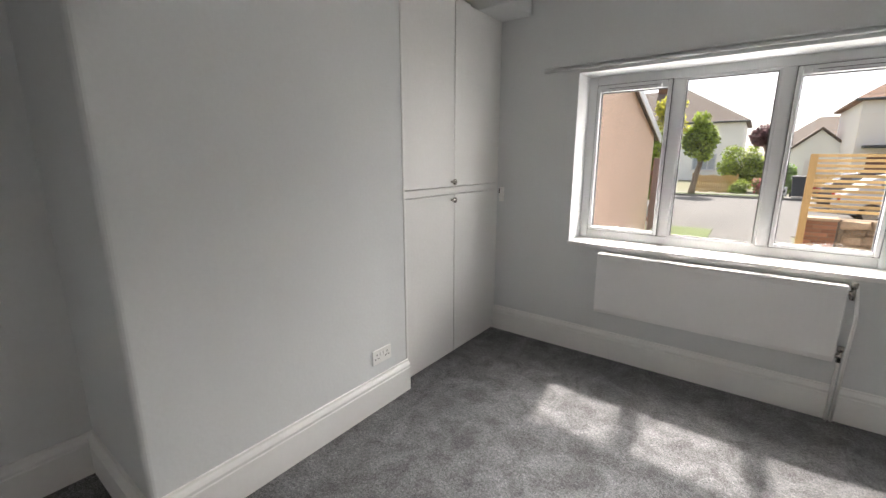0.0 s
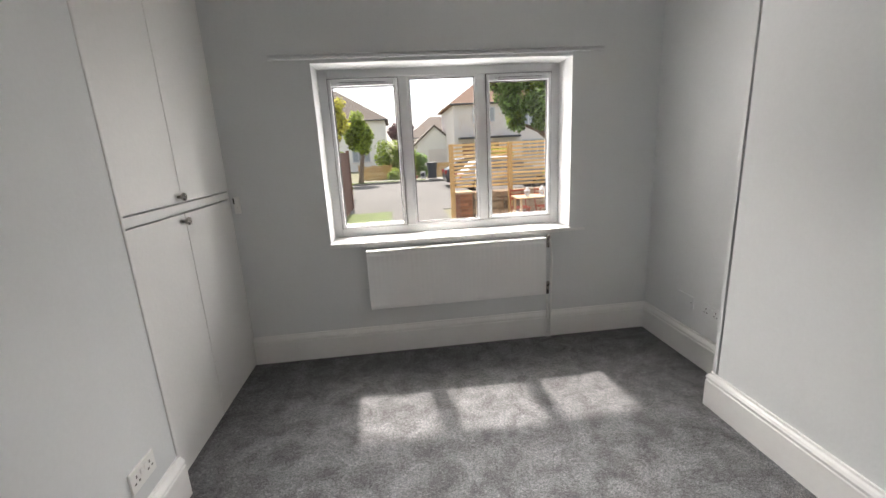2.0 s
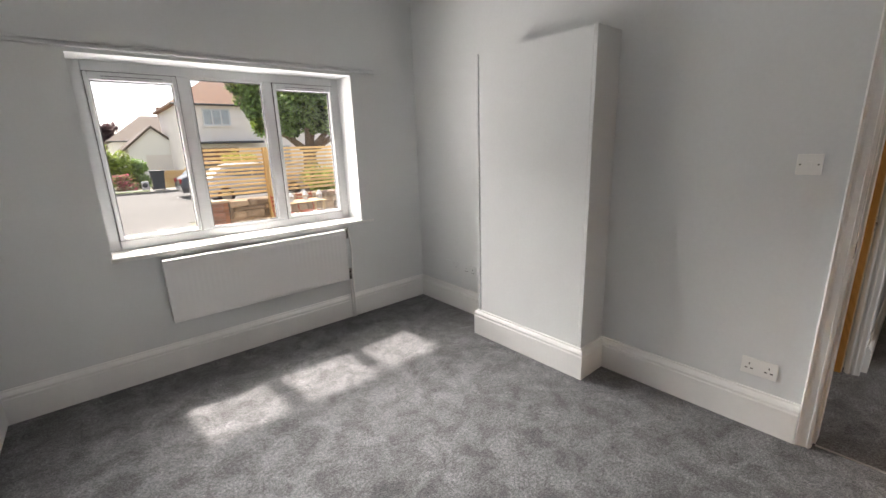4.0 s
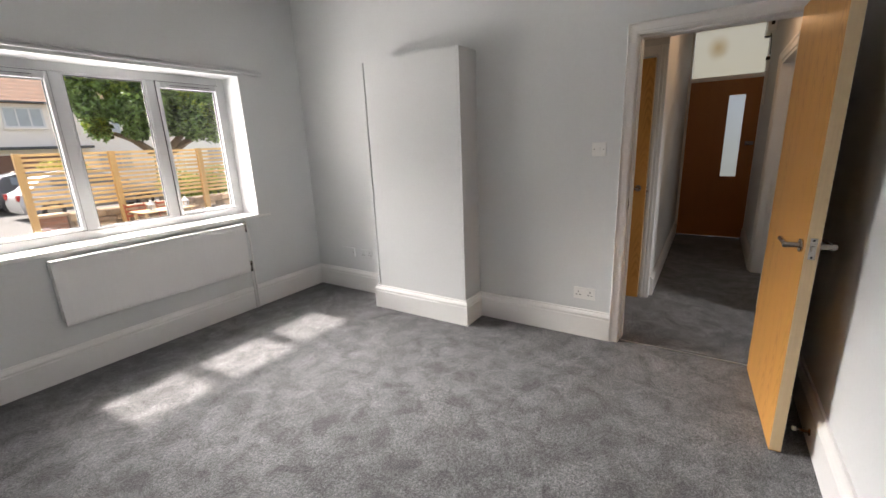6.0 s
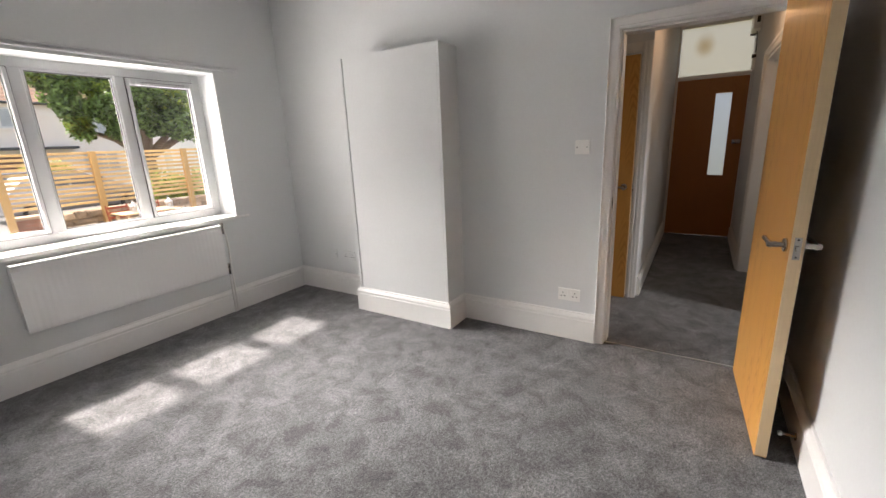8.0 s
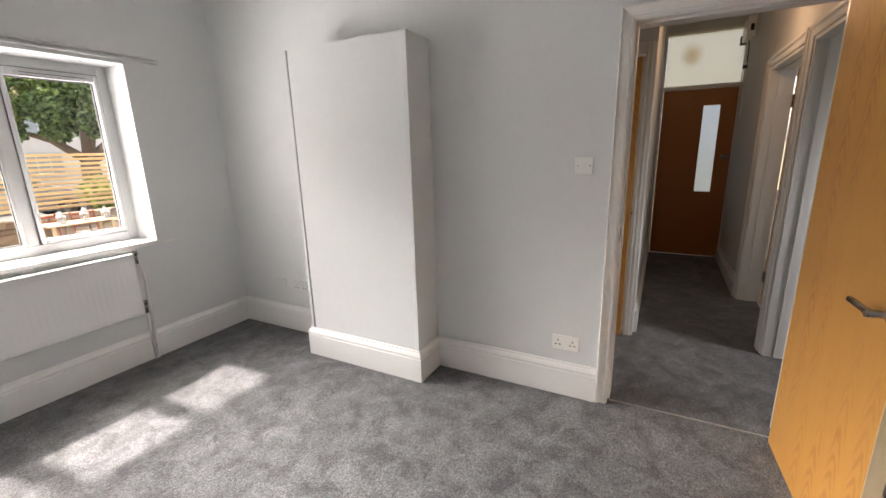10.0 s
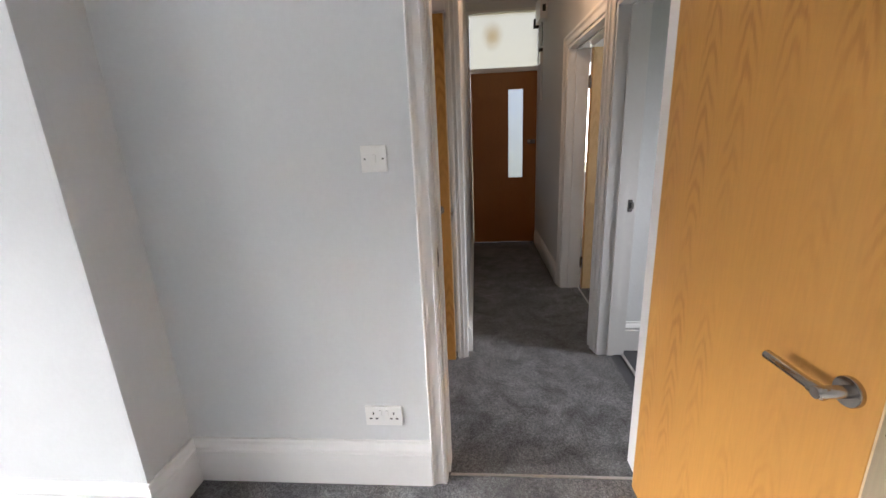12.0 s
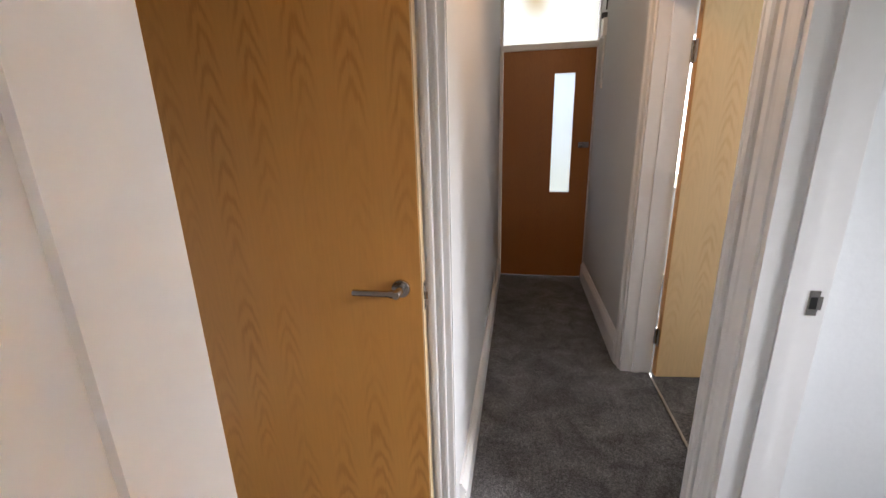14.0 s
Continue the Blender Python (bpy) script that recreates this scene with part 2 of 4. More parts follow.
W0, W1, WZ0, WZ1 = -1.216, 0.490, 0.815, 1.988       # window opening
D0, D1, DZ = -0.606, 0.190, 1.955                    # room door opening
HL, HR, FD = 0.105, -0.690, 4.83                     # hall walls, front door plane
TH = 0.130

setting("floor", boxes((WEST - 0.14, EAST + TH, -0.765, 3.2, -0.1, 0.0), (EAST + TH, 2.06, -0.77, 1.3, -0.1, 0.0), (2.06, 5.0, -0.77, 0.2, -0.1, 0.0)), CARPET, "charcoal grey cut-pile carpet with pressed patches")
setting("floor_side_room", boxes((0.6, 2.3, -2.6, -0.77, -0.1, -0.004)), LINO, "dark slate vinyl floor of the side room", "floor")
setting("floor_front_room", boxes((2.3, 5.0, -3.6, -0.77, -0.1, -0.004)), CARPET, "charcoal carpet of the front room", "floor")
setting("ceiling", boxes((WEST - 0.14, 5.0, -3.7, 3.5, CEILING, CEILING + 0.12)), CEIL, "plain white ceiling")
setting("wall_north", boxes((WEST - 0.14, W0, NORTH, NORTH + 0.36, -0.55, CEILING), (W1, 1.4, NORTH, NORTH + 0.36, -0.55, CEILING),
                            (W0, W1, NORTH, NORTH + 0.36, -0.55, WZ0), (W0, W1, NORTH, NORTH + 0.36, WZ1, CEILING)), PAINT, "pale grey painted wall with the window")
setting("wall_east", boxes((EAST, EAST + TH, D1, NORTH, 0, CEILING), (EAST, EAST + TH, SOUTH - 0.12, D0, 0, CEILING), (EAST, EAST + TH, D0, D1, DZ, CEILING)), PAINT, "pale grey painted wall with the doorway")
setting("wall_south", boxes((WEST, EAST, SOUTH - 0.12, SOUTH, 0, CEILING)), PAINT, "pale grey painted wall behind the open door")
setting("wall_west", boxes((WEST - 0.14, WEST, SOUTH - 0.12, NORTH, 0, CEILING)), PAINT, "pale grey painted back wall of the alcove")
CB, C0, C1 = -1.765, 0.567, 1.948
cb = boxes((WEST - 0.03, CB, C0, C1, 0, CEILING))
bmesh.ops.bevel(cb, geom=[e for e in cb.edges if abs(e.verts[0].co.z - e.verts[1].co.z) > 1 and e.verts[0].co.x > WEST and e.verts[0].co.y < 1], offset=0.022, segments=4, affect="EDGES", profile=0.5)
setting("chimney_breast", cb, PAINT, "pale grey plastered chimney breast", "wall")

# hall walls, with two openings on one side
A0, A1, B0, B1, OZ = 1.330, 2.130, 2.300, 3.278, 1.965
HT = 0.16
setting("wall_hall_south", boxes((EAST + TH, A0, HR - HT, HR, 0, CEILING), (A1, B0, HR - HT, HR, 0, CEILING), (B1, 5.0, HR - HT, HR, 0, CEILING),
                                 (A0, A1, HR - HT, HR, OZ, CEILING), (B0, B1, HR - HT, HR, OZ, CEILING)), PAINT, "pale grey hall wall with two doorways")
setting("wall_hall_north", boxes((2.15, 5.0, HL, HL + 0.12, 0, CEILING)), PAINT, "pale grey hall wall")
S0, S1, SX = 0.172, 0.940, 2.088
setting("wall_store", boxes((SX, SX + 0.062, HL, S0, 0, CEILING), (SX, SX + 0.062, S1, 1.3, 0, CEILING), (SX, SX + 0.062, S0, S1, OZ, CEILING)), PAINT, "pale grey wall round the store door", "wall")
setting("wall_store_back", boxes((EAST + TH, SX + 0.1, 1.3, 1.42, 0, CEILING), (SX + 0.4, SX + 0.5, HL + 0.12, 1.42, 0, CEILING)), PAINT, "", "wall")
setting("wall_front", boxes((FD, FD + 0.17, HR, HL, 2.635, CEILING)), PAINT, "pale grey wall above the front door", "wall")
setting("wall_side_room", boxes((2.185, 2.30, -2.6, HR - HT, 0, CEILING), (0.48, 0.6, -2.6, SOUTH - 0.12, 0, CEILING),
                                (0.48, 1.0, -2.72, -2.6, 0, CEILING), (2.0, 2.3, -2.72, -2.6, 0, CEILING), (1.0, 2.0, -2.72, -2.6, 0, 0.95), (1.0, 2.0, -2.72, -2.6, 2.05, CEILING)), PAINT, "pale blue-grey walls of the side room", "wall")
setting("wall_front_room", boxes((5.0, 5.12, -3.6, -3.1, 0, CEILING), (5.0, 5.12, -1.05, HR - HT, 0, CEILING), (5.0, 5.12, -3.1, -1.05, 0, 0.75), (5.0, 5.12, -3.1, -1.05, 2.15, CEILING),
                                 (2.3, 5.12, -3.72, -3.6, 0, CEILING), (2.185, 2.3, -3.72, -2.72, 0, CEILING)), PAINT, "pale walls of the bright front room", "wall")
wf = tagged(new("window_2"), "white plastic window of the front room", "window", "", "structure")


def sweep2d(pts, prof, closed=False):
    """Extrudes a profile of (depth, z) along a plan line; the depth goes to the line's left. Corners are mitred."""
    bm = bmesh.new()
    P = [Vector(p) for p in pts]
    rows = []
    for i, p in enumerate(P):
        ns = []
        if i > 0:
            d = (P[i] - P[i - 1]).normalized()
            ns.append(Vector((-d.y, d.x)))
        if i < len(P) - 1:
            d = (P[i + 1] - P[i]).normalized()
            ns.append(Vector((-d.y, d.x)))
        nrm = ns[0] if len(ns) == 1 else (ns[0] + ns[1]) / (1 + ns[0].dot(ns[1]))
        rows.append([bm.verts.new((p.x + nrm.x * d0, p.y + nrm.y * d0, z)) for d0, z in prof])
    k = len(prof)
    for a, b in zip(rows, rows[1:]):
        for j in range(k):
            bm.faces.new((a[j], a[(j + 1) % k], b[(j + 1) % k], b[j]))
    bm.faces.new(rows[0]), bm.faces.new(rows[-1][::-1])
    return bm


def skirt(h=0.2, t=0.026):
    """Tall moulded skirting: flat board, small step, rounded cap."""
    return [(0.0, 0.0), (t, 0.0), (t, h - 0.052), (t - 0.004, h - 0.047), (t - 0.004, h - 0.040), (t + 0.001, h - 0.036), (t + 0.001, h - 0.030), (t - 0.006, h - 0.018), (t - 0.014, h - 0.010), (t - 0.016, h), (0.0, h)]


BX, B_0, B_1, BZ = 0.870, 1.239, 2.112, 2.003        # boxed-in projection on the east wall
setting("baseboard_window_side", sweep2d([(EAST, D1 + 0.046), (EAST, B_0), (BX, B_0), (BX, B_1), (EAST, B_1), (EAST, NORTH), (-1.868, NORTH)], skirt()), GLOSS, "tall white moulded skirting board", "baseboard")
setting("baseboard_chimney", sweep2d([(CB, C1 + 0.008), (CB, C0), (WEST, C0), (WEST, SOUTH), (EAST, SOUTH), (EAST, D0 - 0.047)], skirt()), GLOSS, "tall white moulded skirting board", "baseboard")
setting("baseboard_hall", sweep2d([(FD - 0.03, HR), (B1 + 0.075, HR)][::-1], skirt(0.17)), GLOSS, "white hall skirting board", "baseboard")
setting("baseboard_hall_north", sweep2d([(2.155, HL), (FD - 0.03, HL)][::-1], skirt(0.17)), GLOSS, "white hall skirting board", "baseboard")
setting("baseboard_side_room", sweep2d([(2.185, -2.6), (2.185, HR - HT)], skirt(0.19)), GLOSS, "white skirting board of the side room", "baseboard")


def architrave(name, axis, plane, out, a0, a1, top, w=0.072, legs=(True, True)):
    """Moulded casing round an opening. axis: the opening runs along 'x' or 'y'; out: the side of the wall it faces."""
    prof = [(0.0, 0.0), (0.0, 0.010), (0.010, 0.013), (0.013, 0.009), (0.034, 0.012), (0.044, 0.016), (0.048, 0.021), (w - 0.006, 0.024), (w, 0.018), (w, 0.0)]
    bm = bmesh.new()
    rows = []
    for s in range(4):
        row = []
        for u, dpt in prof:
            c = (a0 - u, a0 - u, a1 + u, a1 + u)[s]
            z = (0.0, top + u, top + u, 0.0)[s]
            q = plane + out * dpt
            row.append(bm.verts.new((q, c, z) if axis == "y" else (c, q, z)))
        rows.append(row)
    k = len(prof)
    for s, (a, b) in enumerate(zip(rows, rows[1:])):
        if (s == 0 and not legs[0]) or (s == 2 and not legs[1]):
            continue
        for j in range(k):
            bm.faces.new((a[j], a[(j + 1) % k], b[(j + 1) % k], b[j]))
    bm.faces.new(rows[0]), bm.faces.new(rows[3][::-1])
    return setting(name, bm, GLOSS, "white moulded door casing", "trim")


def lining(name, axis, p0, p1, a0, a1, top, stop_at, t=0.022):
    """Door lining inside an opening, rebated for its leaf."""
    bm = bmesh.new()
    bs = [(a0, a0 + t, 0, top), (a1 - t, a1, 0, top), (a0 + t, a1 - t, top - t, top)]
    st = [(a0 + t - 0.004, a0 + t + 0.009, 0, top - t), (a1 - t - 0.009, a1 - t + 0.004, 0, top - t), (a0 + t + 0.009, a1 - t - 0.009, top - t - 0.009, top - t + 0.004)]
    for lst, (q0, q1) in ((bs, (p0, p1)), (st, stop_at)):
        for c0, c1, z0, z1 in lst:
            box(bm, *((q0, q1, c0, c1) if axis == "y" else (c0, c1, q0, q1)), z0, z1)
    return setting(name, bm, GLOSS, "white painted door lining", "trim")


architrave("trim_room_door", "y", EAST - 0.002, -1, D0 + 0.012, D1 - 0.012, DZ - 0.012, w=0.058)
architrave("trim_room_door_hall_side", "y", EAST + TH, 1, D0 - 0.004, D1 + 0.004, DZ + 0.004)
lining("trim_room_door_lining", "y", EAST - 0.002, EAST + TH + 0.002, D0, D1, DZ, (EAST + 0.05, EAST + TH + 0.004), t=0.016)
architrave("trim_side_room", "x", HR, 1, A0, A1, OZ)
lining("trim_side_room_lining", "x", HR - HT - 0.002, HR + 0.002, A0, A1, OZ, (HR - 0.10, HR - 0.06))
architrave("trim_front_room", "x", HR, 1, B0, B1, OZ)
lining("trim_front_room_lining", "x", HR - HT - 0.002, HR + 0.002, B0, B1, OZ, (HR - 0.10, HR - 0.06))
setting("trim_store", boxes((SX - 0.010, SX, HL + 0.002, S0 + 0.002, 0, OZ + 0.07), (SX - 0.018, SX - 0.010, HL + 0.022, HL + 0.034, 0, OZ + 0.07), (SX - 0.026, SX - 0.010, HL + 0.046, HL + 0.060, 0, OZ + 0.07), (SX - 0.010, SX, S0 + 0.002, S1 + 0.07, OZ, OZ + 0.07), (SX - 0.02, SX, S1, S1 + 0.07, 0, OZ), bevel=0.003), GLOSS, "white moulded casing beside the store door", "trim")

# ---- window ----
WY = NORTH + 0.225
win = tagged(new("window_1"), "white plastic three-pane window with trickle vents", "window", "", "structure")
fr = bmesh.new()
F = 0.064
for a in ((W0, W0 + F, WZ0, WZ1), (W1 - F, W1, WZ0, WZ1), (W0 + F, W1 - F, WZ0, WZ0 + 0.075), (W0 + F, W1 - F, WZ1 - F, WZ1), (-0.672, -0.607, WZ0 + 0.075, WZ1 - F), (-0.122, -0.057, WZ0 + 0.075, WZ1 - F)):
    box(fr, a[0], a[1], WY, WY + 0.07, a[2], a[3], 0.006)
part("window_frame", fr, PVC, win)
PANES = ((W0 + F, -0.672, True), (-0.607, -0.122, False), (-0.057, W1 - F, True))
for x0, x1, opens in PANES:
    z0, z1 = WZ0 + 0.075, WZ1 - F
    if opens:
        s = bmesh.new()
        m, q = 0.027, 0.004
        for a in ((x0 + q, x0 + m, z0 + q, z1 - q), (x1 - m, x1 - q, z0 + q, z1 - q), (x0 + m, x1 - m, z0 + q, z0 + m), (x0 + m, x1 - m, z1 - m - 0.024, z1 - q)):
            box(s, a[0], a[1], WY - 0.016, WY + 0.05, a[2], a[3], 0.006)
        sash = part("sash", s, PVC, win)
        part("seal", boxes((x0 + q - 0.004, x0 + q, WY - 0.004, WY + 0.02, z0, z1), (x1 - q, x1 - q + 0.004, WY - 0.004, WY + 0.02, z0, z1), (x0, x1, WY - 0.004, WY + 0.02, z1 - q, z1 - q + 0.004), (x0, x1, WY - 0.004, WY + 0.02, z0 + q - 0.004, z0 + q)), SEAL, sash)
        v = bmesh.new()
        box(v, x0 + 0.06, x1 - 0.06, WY - 0.034, WY - 0.016, z1 - 0.052, z1 - 0.026, 0.006)
        box(v, x0 + 0.075, x1 - 0.075, WY - 0.037, WY - 0.033, z1 - 0.043, z1 - 0.036)
        vent = part("trickle_vent", v, PVC, sash)
        for k in range(2):
            part("vent_slot", boxes((x0 + 0.085, x1 - 0.085, WY - 0.0385, WY - 0.0365, z1 - 0.049 + k * 0.0165, z1 - 0.0455 + k * 0.0165)), SEAL, win, "dark vent slot")
        h = bmesh.new()
        c = (x0 + x1) / 2 - 0.02
        box(h, c - 0.014, c + 0.014, WY - 0.032, WY - 0.014, z0 + 0.012, z0 + 0.042, 0.004)
        tube(h, [(c, WY - 0.030, z0 + 0.026), (c + 0.004, WY - 0.052, z0 + 0.027), (c + 0.025, WY - 0.058, z0 + 0.028), (c + 0.125, WY - 0.058, z0 + 0.034)], 0.0085)
        part("window_handle", h, PVC, sash)
        # Small dark patch on the front of the handle base.
        part("dark_patch", boxes((c - 0.007, c + 0.007, WY - 0.0335, WY - 0.0315, z0 + 0.020, z0 + 0.034)), SEAL, sash, "small dark patch on the handle base")
        x0, x1, z0, z1 = x0 + m, x1 - m, z0 + m, z1 - m - 0.024
    else:
        x0, x1, z0, z1 = x0 + 0.012, x1 - 0.012, z0 + 0.012, z1 - 0.012
        b = bmesh.new()
        for a in ((x0 - 0.012, x0, z0 - 0.012, z1 + 0.012), (x1, x1 + 0.012, z0 - 0.012, z1 + 0.012), (x0, x1, z0 - 0.012, z0), (x0, x1, z1, z1 + 0.012)):
            box(b, a[0], a[1], WY + 0.004, WY + 0.03, a[2], a[3])
        part("glazing_bead", b, PVC, win)
    gk = bmesh.new()
    for a in ((x0 - 0.002, x0 + 0.006, z0, z1), (x1 - 0.006, x1 + 0.002, z0, z1), (x0 + 0.006, x1 - 0.006, z0 - 0.002, z0 + 0.006), (x0 + 0.006, x1 - 0.006, z1 - 0.006, z1 + 0.002)):
        box(gk, a[0], a[1], WY + 0.014, WY + 0.0275, a[2], a[3])
    part("gasket", gk, SEAL, win, "dark rubber glazing gasket")
    g = part("pane", boxes((x0 - 0.004, x1 + 0.004, WY + 0.028, WY + 0.032, z0 - 0.004, z1 + 0.004)), GLASS, win)
    g.visible_shadow = False
part("window_sill", boxes((W0 - 0.004, W1 + 0.004, NORTH - 0.02, WY, WZ0 - 0.012, WZ0 + 0.016), (W1 + 0.004, W1 + 0.11, NORTH - 0.014, NORTH, WZ0 - 0.012, WZ0 + 0.008), bevel=0.006), CUP, win)
part("outer_sill", boxes((W0 - 0.05, W1 + 0.05, NORTH + 0.30, NORTH + 0.43, WZ0 - 0.06, WZ0 - 0.005), bevel=0.006), PVC, win)
# plain white reveal boards
part("reveal", boxes((W0, W0 + 0.006, NORTH - 0.003, WY, WZ0 + 0.016, WZ1 - 0.006), (W1 - 0.006, W1, NORTH - 0.003, WY, WZ0 + 0.016, WZ1 - 0.006), (W0, W1, NORTH - 0.003, WY, WZ1 - 0.006, WZ1)), PAINT, win)

ff = bmesh.new()
for a in ((-3.1, -3.03, 0.75, 2.15), (-1.12, -1.05, 0.75, 2.15), (-3.03, -1.12, 0.75, 0.83), (-3.03, -1.12, 2.08, 2.15), (-2.11, -2.04, 0.83, 2.08)):
    box(ff, 5.02, 5.09, a[0], a[1], a[2], a[3], 0.006)
part("window_frame", ff, PVC, wf)
for y0, y1 in ((-3.03, -2.11), (-2.04, -1.12)):
    part("pane", boxes((5.05, 5.055, y0 - 0.004, y1 + 0.004, 0.826, 2.084)), GLASS, wf).visible_shadow = False

rail = bmesh.new()
box(rail, -1.46, 0.70, NORTH - 0.024, NORTH, 2.004, 2.018, 0.004)
box(rail, -1.46, 0.70, NORTH - 0.014, NORTH, 2.030, 2.042, 0.003)
setting("trim_curtain_batten", rail, PAINT, "painted wooden curtain batten above the window", "trim")

# ---- radiator ----
rad = thing("radiator", "white single-panel convector radiator under the window", "radiator", at=pose(-0.343, NORTH - 0.05, 0.352))
pb = bmesh.new()
rw, rh, n = 0.63, 0.416, 38
prev = None
cols = []
for i in range(n * 4 + 1):
    x = -rw + 2 * rw * i / (n * 4)
    dy = -0.018 - (0.0004 if i % 4 in (1, 2) and 3 < i < n * 4 - 3 else 0.0)
    col = [(x, -0.006, 0.0), (x, dy + 0.004, 0.006), (x, dy, 0.03), (x, dy, rh - 0.03), (x, dy + 0.004, rh - 0.006), (x, -0.006, rh)]
    cols.append([pb.verts.new(c) for c in col])
for a, b in zip(cols, cols[1:]):
    for j in range(5):
        pb.faces.new((a[j], b[j], b[j + 1], a[j + 1]))
box(pb, -rw, rw, -0.006, 0.012, 0.0, rh)
part("panel", pb, ENAMEL, rad)
part("top_grille", boxes((-rw - 0.003, rw + 0.003, -0.024, 0.04, rh - 0.004, rh + 0.012), bevel=0.004), ENAMEL, rad)
part("side_cover", boxes((-rw - 0.004, -rw + 0.002, -0.02, 0.04, 0.02, rh - 0.004), bevel=0.002), ENAMEL, rad)
part("side_cover", boxes((rw - 0.002, rw + 0.004, -0.02, 0.04, 0.02, rh - 0.004), bevel=0.002), ENAMEL, rad)
for x in (-0.435, 0.435):
    part("bracket", boxes((x - 0.015, x + 0.015, 0.012, 0.05, 0.05, rh - 0.05)), ENAMEL, rad)
for z in (0.034, rh - 0.03):
    v = bmesh.new()
    tube(v, [(rw, 0.008, z), (rw + 0.028, 0.008, z)], 0.012)
    tube(v, [(rw + 0.026, 0.008, z - 0.035), (rw + 0.026, 0.008, z + 0.03)], [0.011, 0.011])
    tube(v, [(rw + 0.026, 0.008, z + 0.028), (rw + 0.026, 0.008, z + 0.055)], 0.015)
    part("valve", v, CHROME, rad, "chrome radiator valve", True)
pipe = bmesh.new()
tube(pipe, [(0.323, NORTH - 0.042, 0.78), (0.335, NORTH - 0.040, 0.7), (0.345, NORTH - 0.036, 0.6), (0.34, NORTH - 0.036, 0.4), (0.335, NORTH - 0.036, 0.0)], 0.008)
tube(pipe, [(0.313, NORTH - 0.044, 0.36), (0.313, NORTH - 0.04, 0.25), (0.313, NORTH - 0.036, 0.0)], 0.008)
whole("radiator_pipe", pipe, GLOSS, "white painted copper pipes from floor to radiator", "pipe", smooth=True)

# ---- cupboard ----
CX, CY0, CY1, CM = -1.820, 1.948, NORTH, 2.530
cup = thing("built_in_cupboard", "white painted built-in cupboard with four flush doors", "cupboard", at=Matrix())
part("carcass", boxes((WEST, CX - 0.06, CY0, CY1 - 0.002, 0, 2.45), (CX - 0.058, CX, CY0, CY0 + 0.0465, 0, 2.45), (CX - 0.058, CX, CY0 + 0.046, CY1 - 0.002, 1.186, 1.227), (CX - 0.058, CX, CY1 - 0.025, CY1 - 0.002, 0, 1.186), (CX - 0.058, CX, CY1 - 0.025, CY1 - 0.002, 1.227, 2.45)), CUP, cup)
part("edge_bead", boxes((CX, CX + 0.060, CY0 - 0.002, CY0 + 0.018, 0.2, CEILING), bevel=0.005), CUP, cup)
for y0, y1, kn in ((CY0 + 0.048, CM - 0.003, True), (CM + 0.003, CY1 - 0.029, False)):
    for z0, z1, kz in ((0.012, 1.178, 1.142), (1.235, 2.40, 1.264)):
        d = part("door", boxes((CX - 0.018, CX + 0.003, y0, y1, z0, z1), bevel=0.002), CUP, cup)
        if kn:
            k = bmesh.new()
            lathe(k, [(0.008, 0.0), (0.008, 0.014), (0.016, 0.02), (0.021, 0.028), (0.019, 0.036), (0.008, 0.041)], pose(CX + 0.003, y1 - 0.032, kz, 0, 90, 0))
            part("knob", k, CHROME, d, "brushed metal round knob", True)
setting("trim_corner_boxing", boxes((CX - 0.1, -1.58, 2.80, NORTH, 2.40, CEILING), bevel=0.012), PAINT, "painted boxing in the corner above the cupboard", "trim")

# ---- boxed-in projection ----
setting("wall_boxing", boxes((BX + 0.03, EAST, B_0, B_1, 0, BZ), (BX, BX + 0.03, B_0 + 0.022, B_1 - 0.026, 0, BZ)), PAINT, "painted boxed-in projection with a flat top", "wall")
setting("trim_boxing_bead", boxes((BX - 0.005, BX + 0.03, B_1 - 0.018, B_1 + 0.003, 0.19, BZ), bevel=0.003), PAINT, "narrow painted corner strip", "trim")
setting("trim_boxing_edge", boxes((BX - 0.003, BX + 0.03, B_0 - 0.002, B_0 + 0.0195, 0.19, BZ), bevel=0.002), PAINT, "narrow painted corner bead", "trim")


# ---- doors ----
def lever(parent, m, flip=1):
    """Mitred bar lever on a round rose; local x along the lever, z out of the door."""
    h = bmesh.new()
    lathe(h, [(0.026, 0.0), (0.0265, 0.002), (0.0265, 0.008), (0.0255, 0.0095), (0.0115, 0.0096), (0.011, 0.012), (0.011, 0.060), (0.010, 0.0612)], m, 32)
    bar = m @ pose(flip * 0.004, 0, 0.0495, 0, flip * 90, 0)
    lathe(h, [(0.0105, -0.012), (0.0118, -0.011), (0.0118, 0.014), (0.0095, 0.0145), (0.0095, 0.120), (0.0085, 0.1215)], bar, 24)
    ob = part("door_handle", h, CHROME, parent, "brushed steel bar lever handle on a round rose", True)
    ob.modifiers.new("edges", "EDGE_SPLIT").split_angle = radians(40)
    return ob


def flush_door(name, label, w, h, t, m, material, latch=True, edge=None):
    """A flush leaf with its hinge edge on local x = 0, thickness along y."""
    d = tagged(new(name), label, "door", "", "structure")
    d.matrix_world = m
    part("leaf", boxes((0.004, w - 0.004, 0.0, t, 0.005, h), bevel=0.0015), material, d)
    part("lipping", boxes((w - 0.0038, w, 0.001, t - 0.001, 0.012, h - 0.001), (0.0, 0.0038, 0.001, t - 0.001, 0.012, h - 0.001)), edge or EDGE, d, "oak edge strip")
    if latch:
        latch_ = part("latch_plate", boxes((w, w + 0.002, t / 2 - 0.011, t / 2 + 0.011, 0.885, 0.97)), CHROME, d, "steel latch plate")
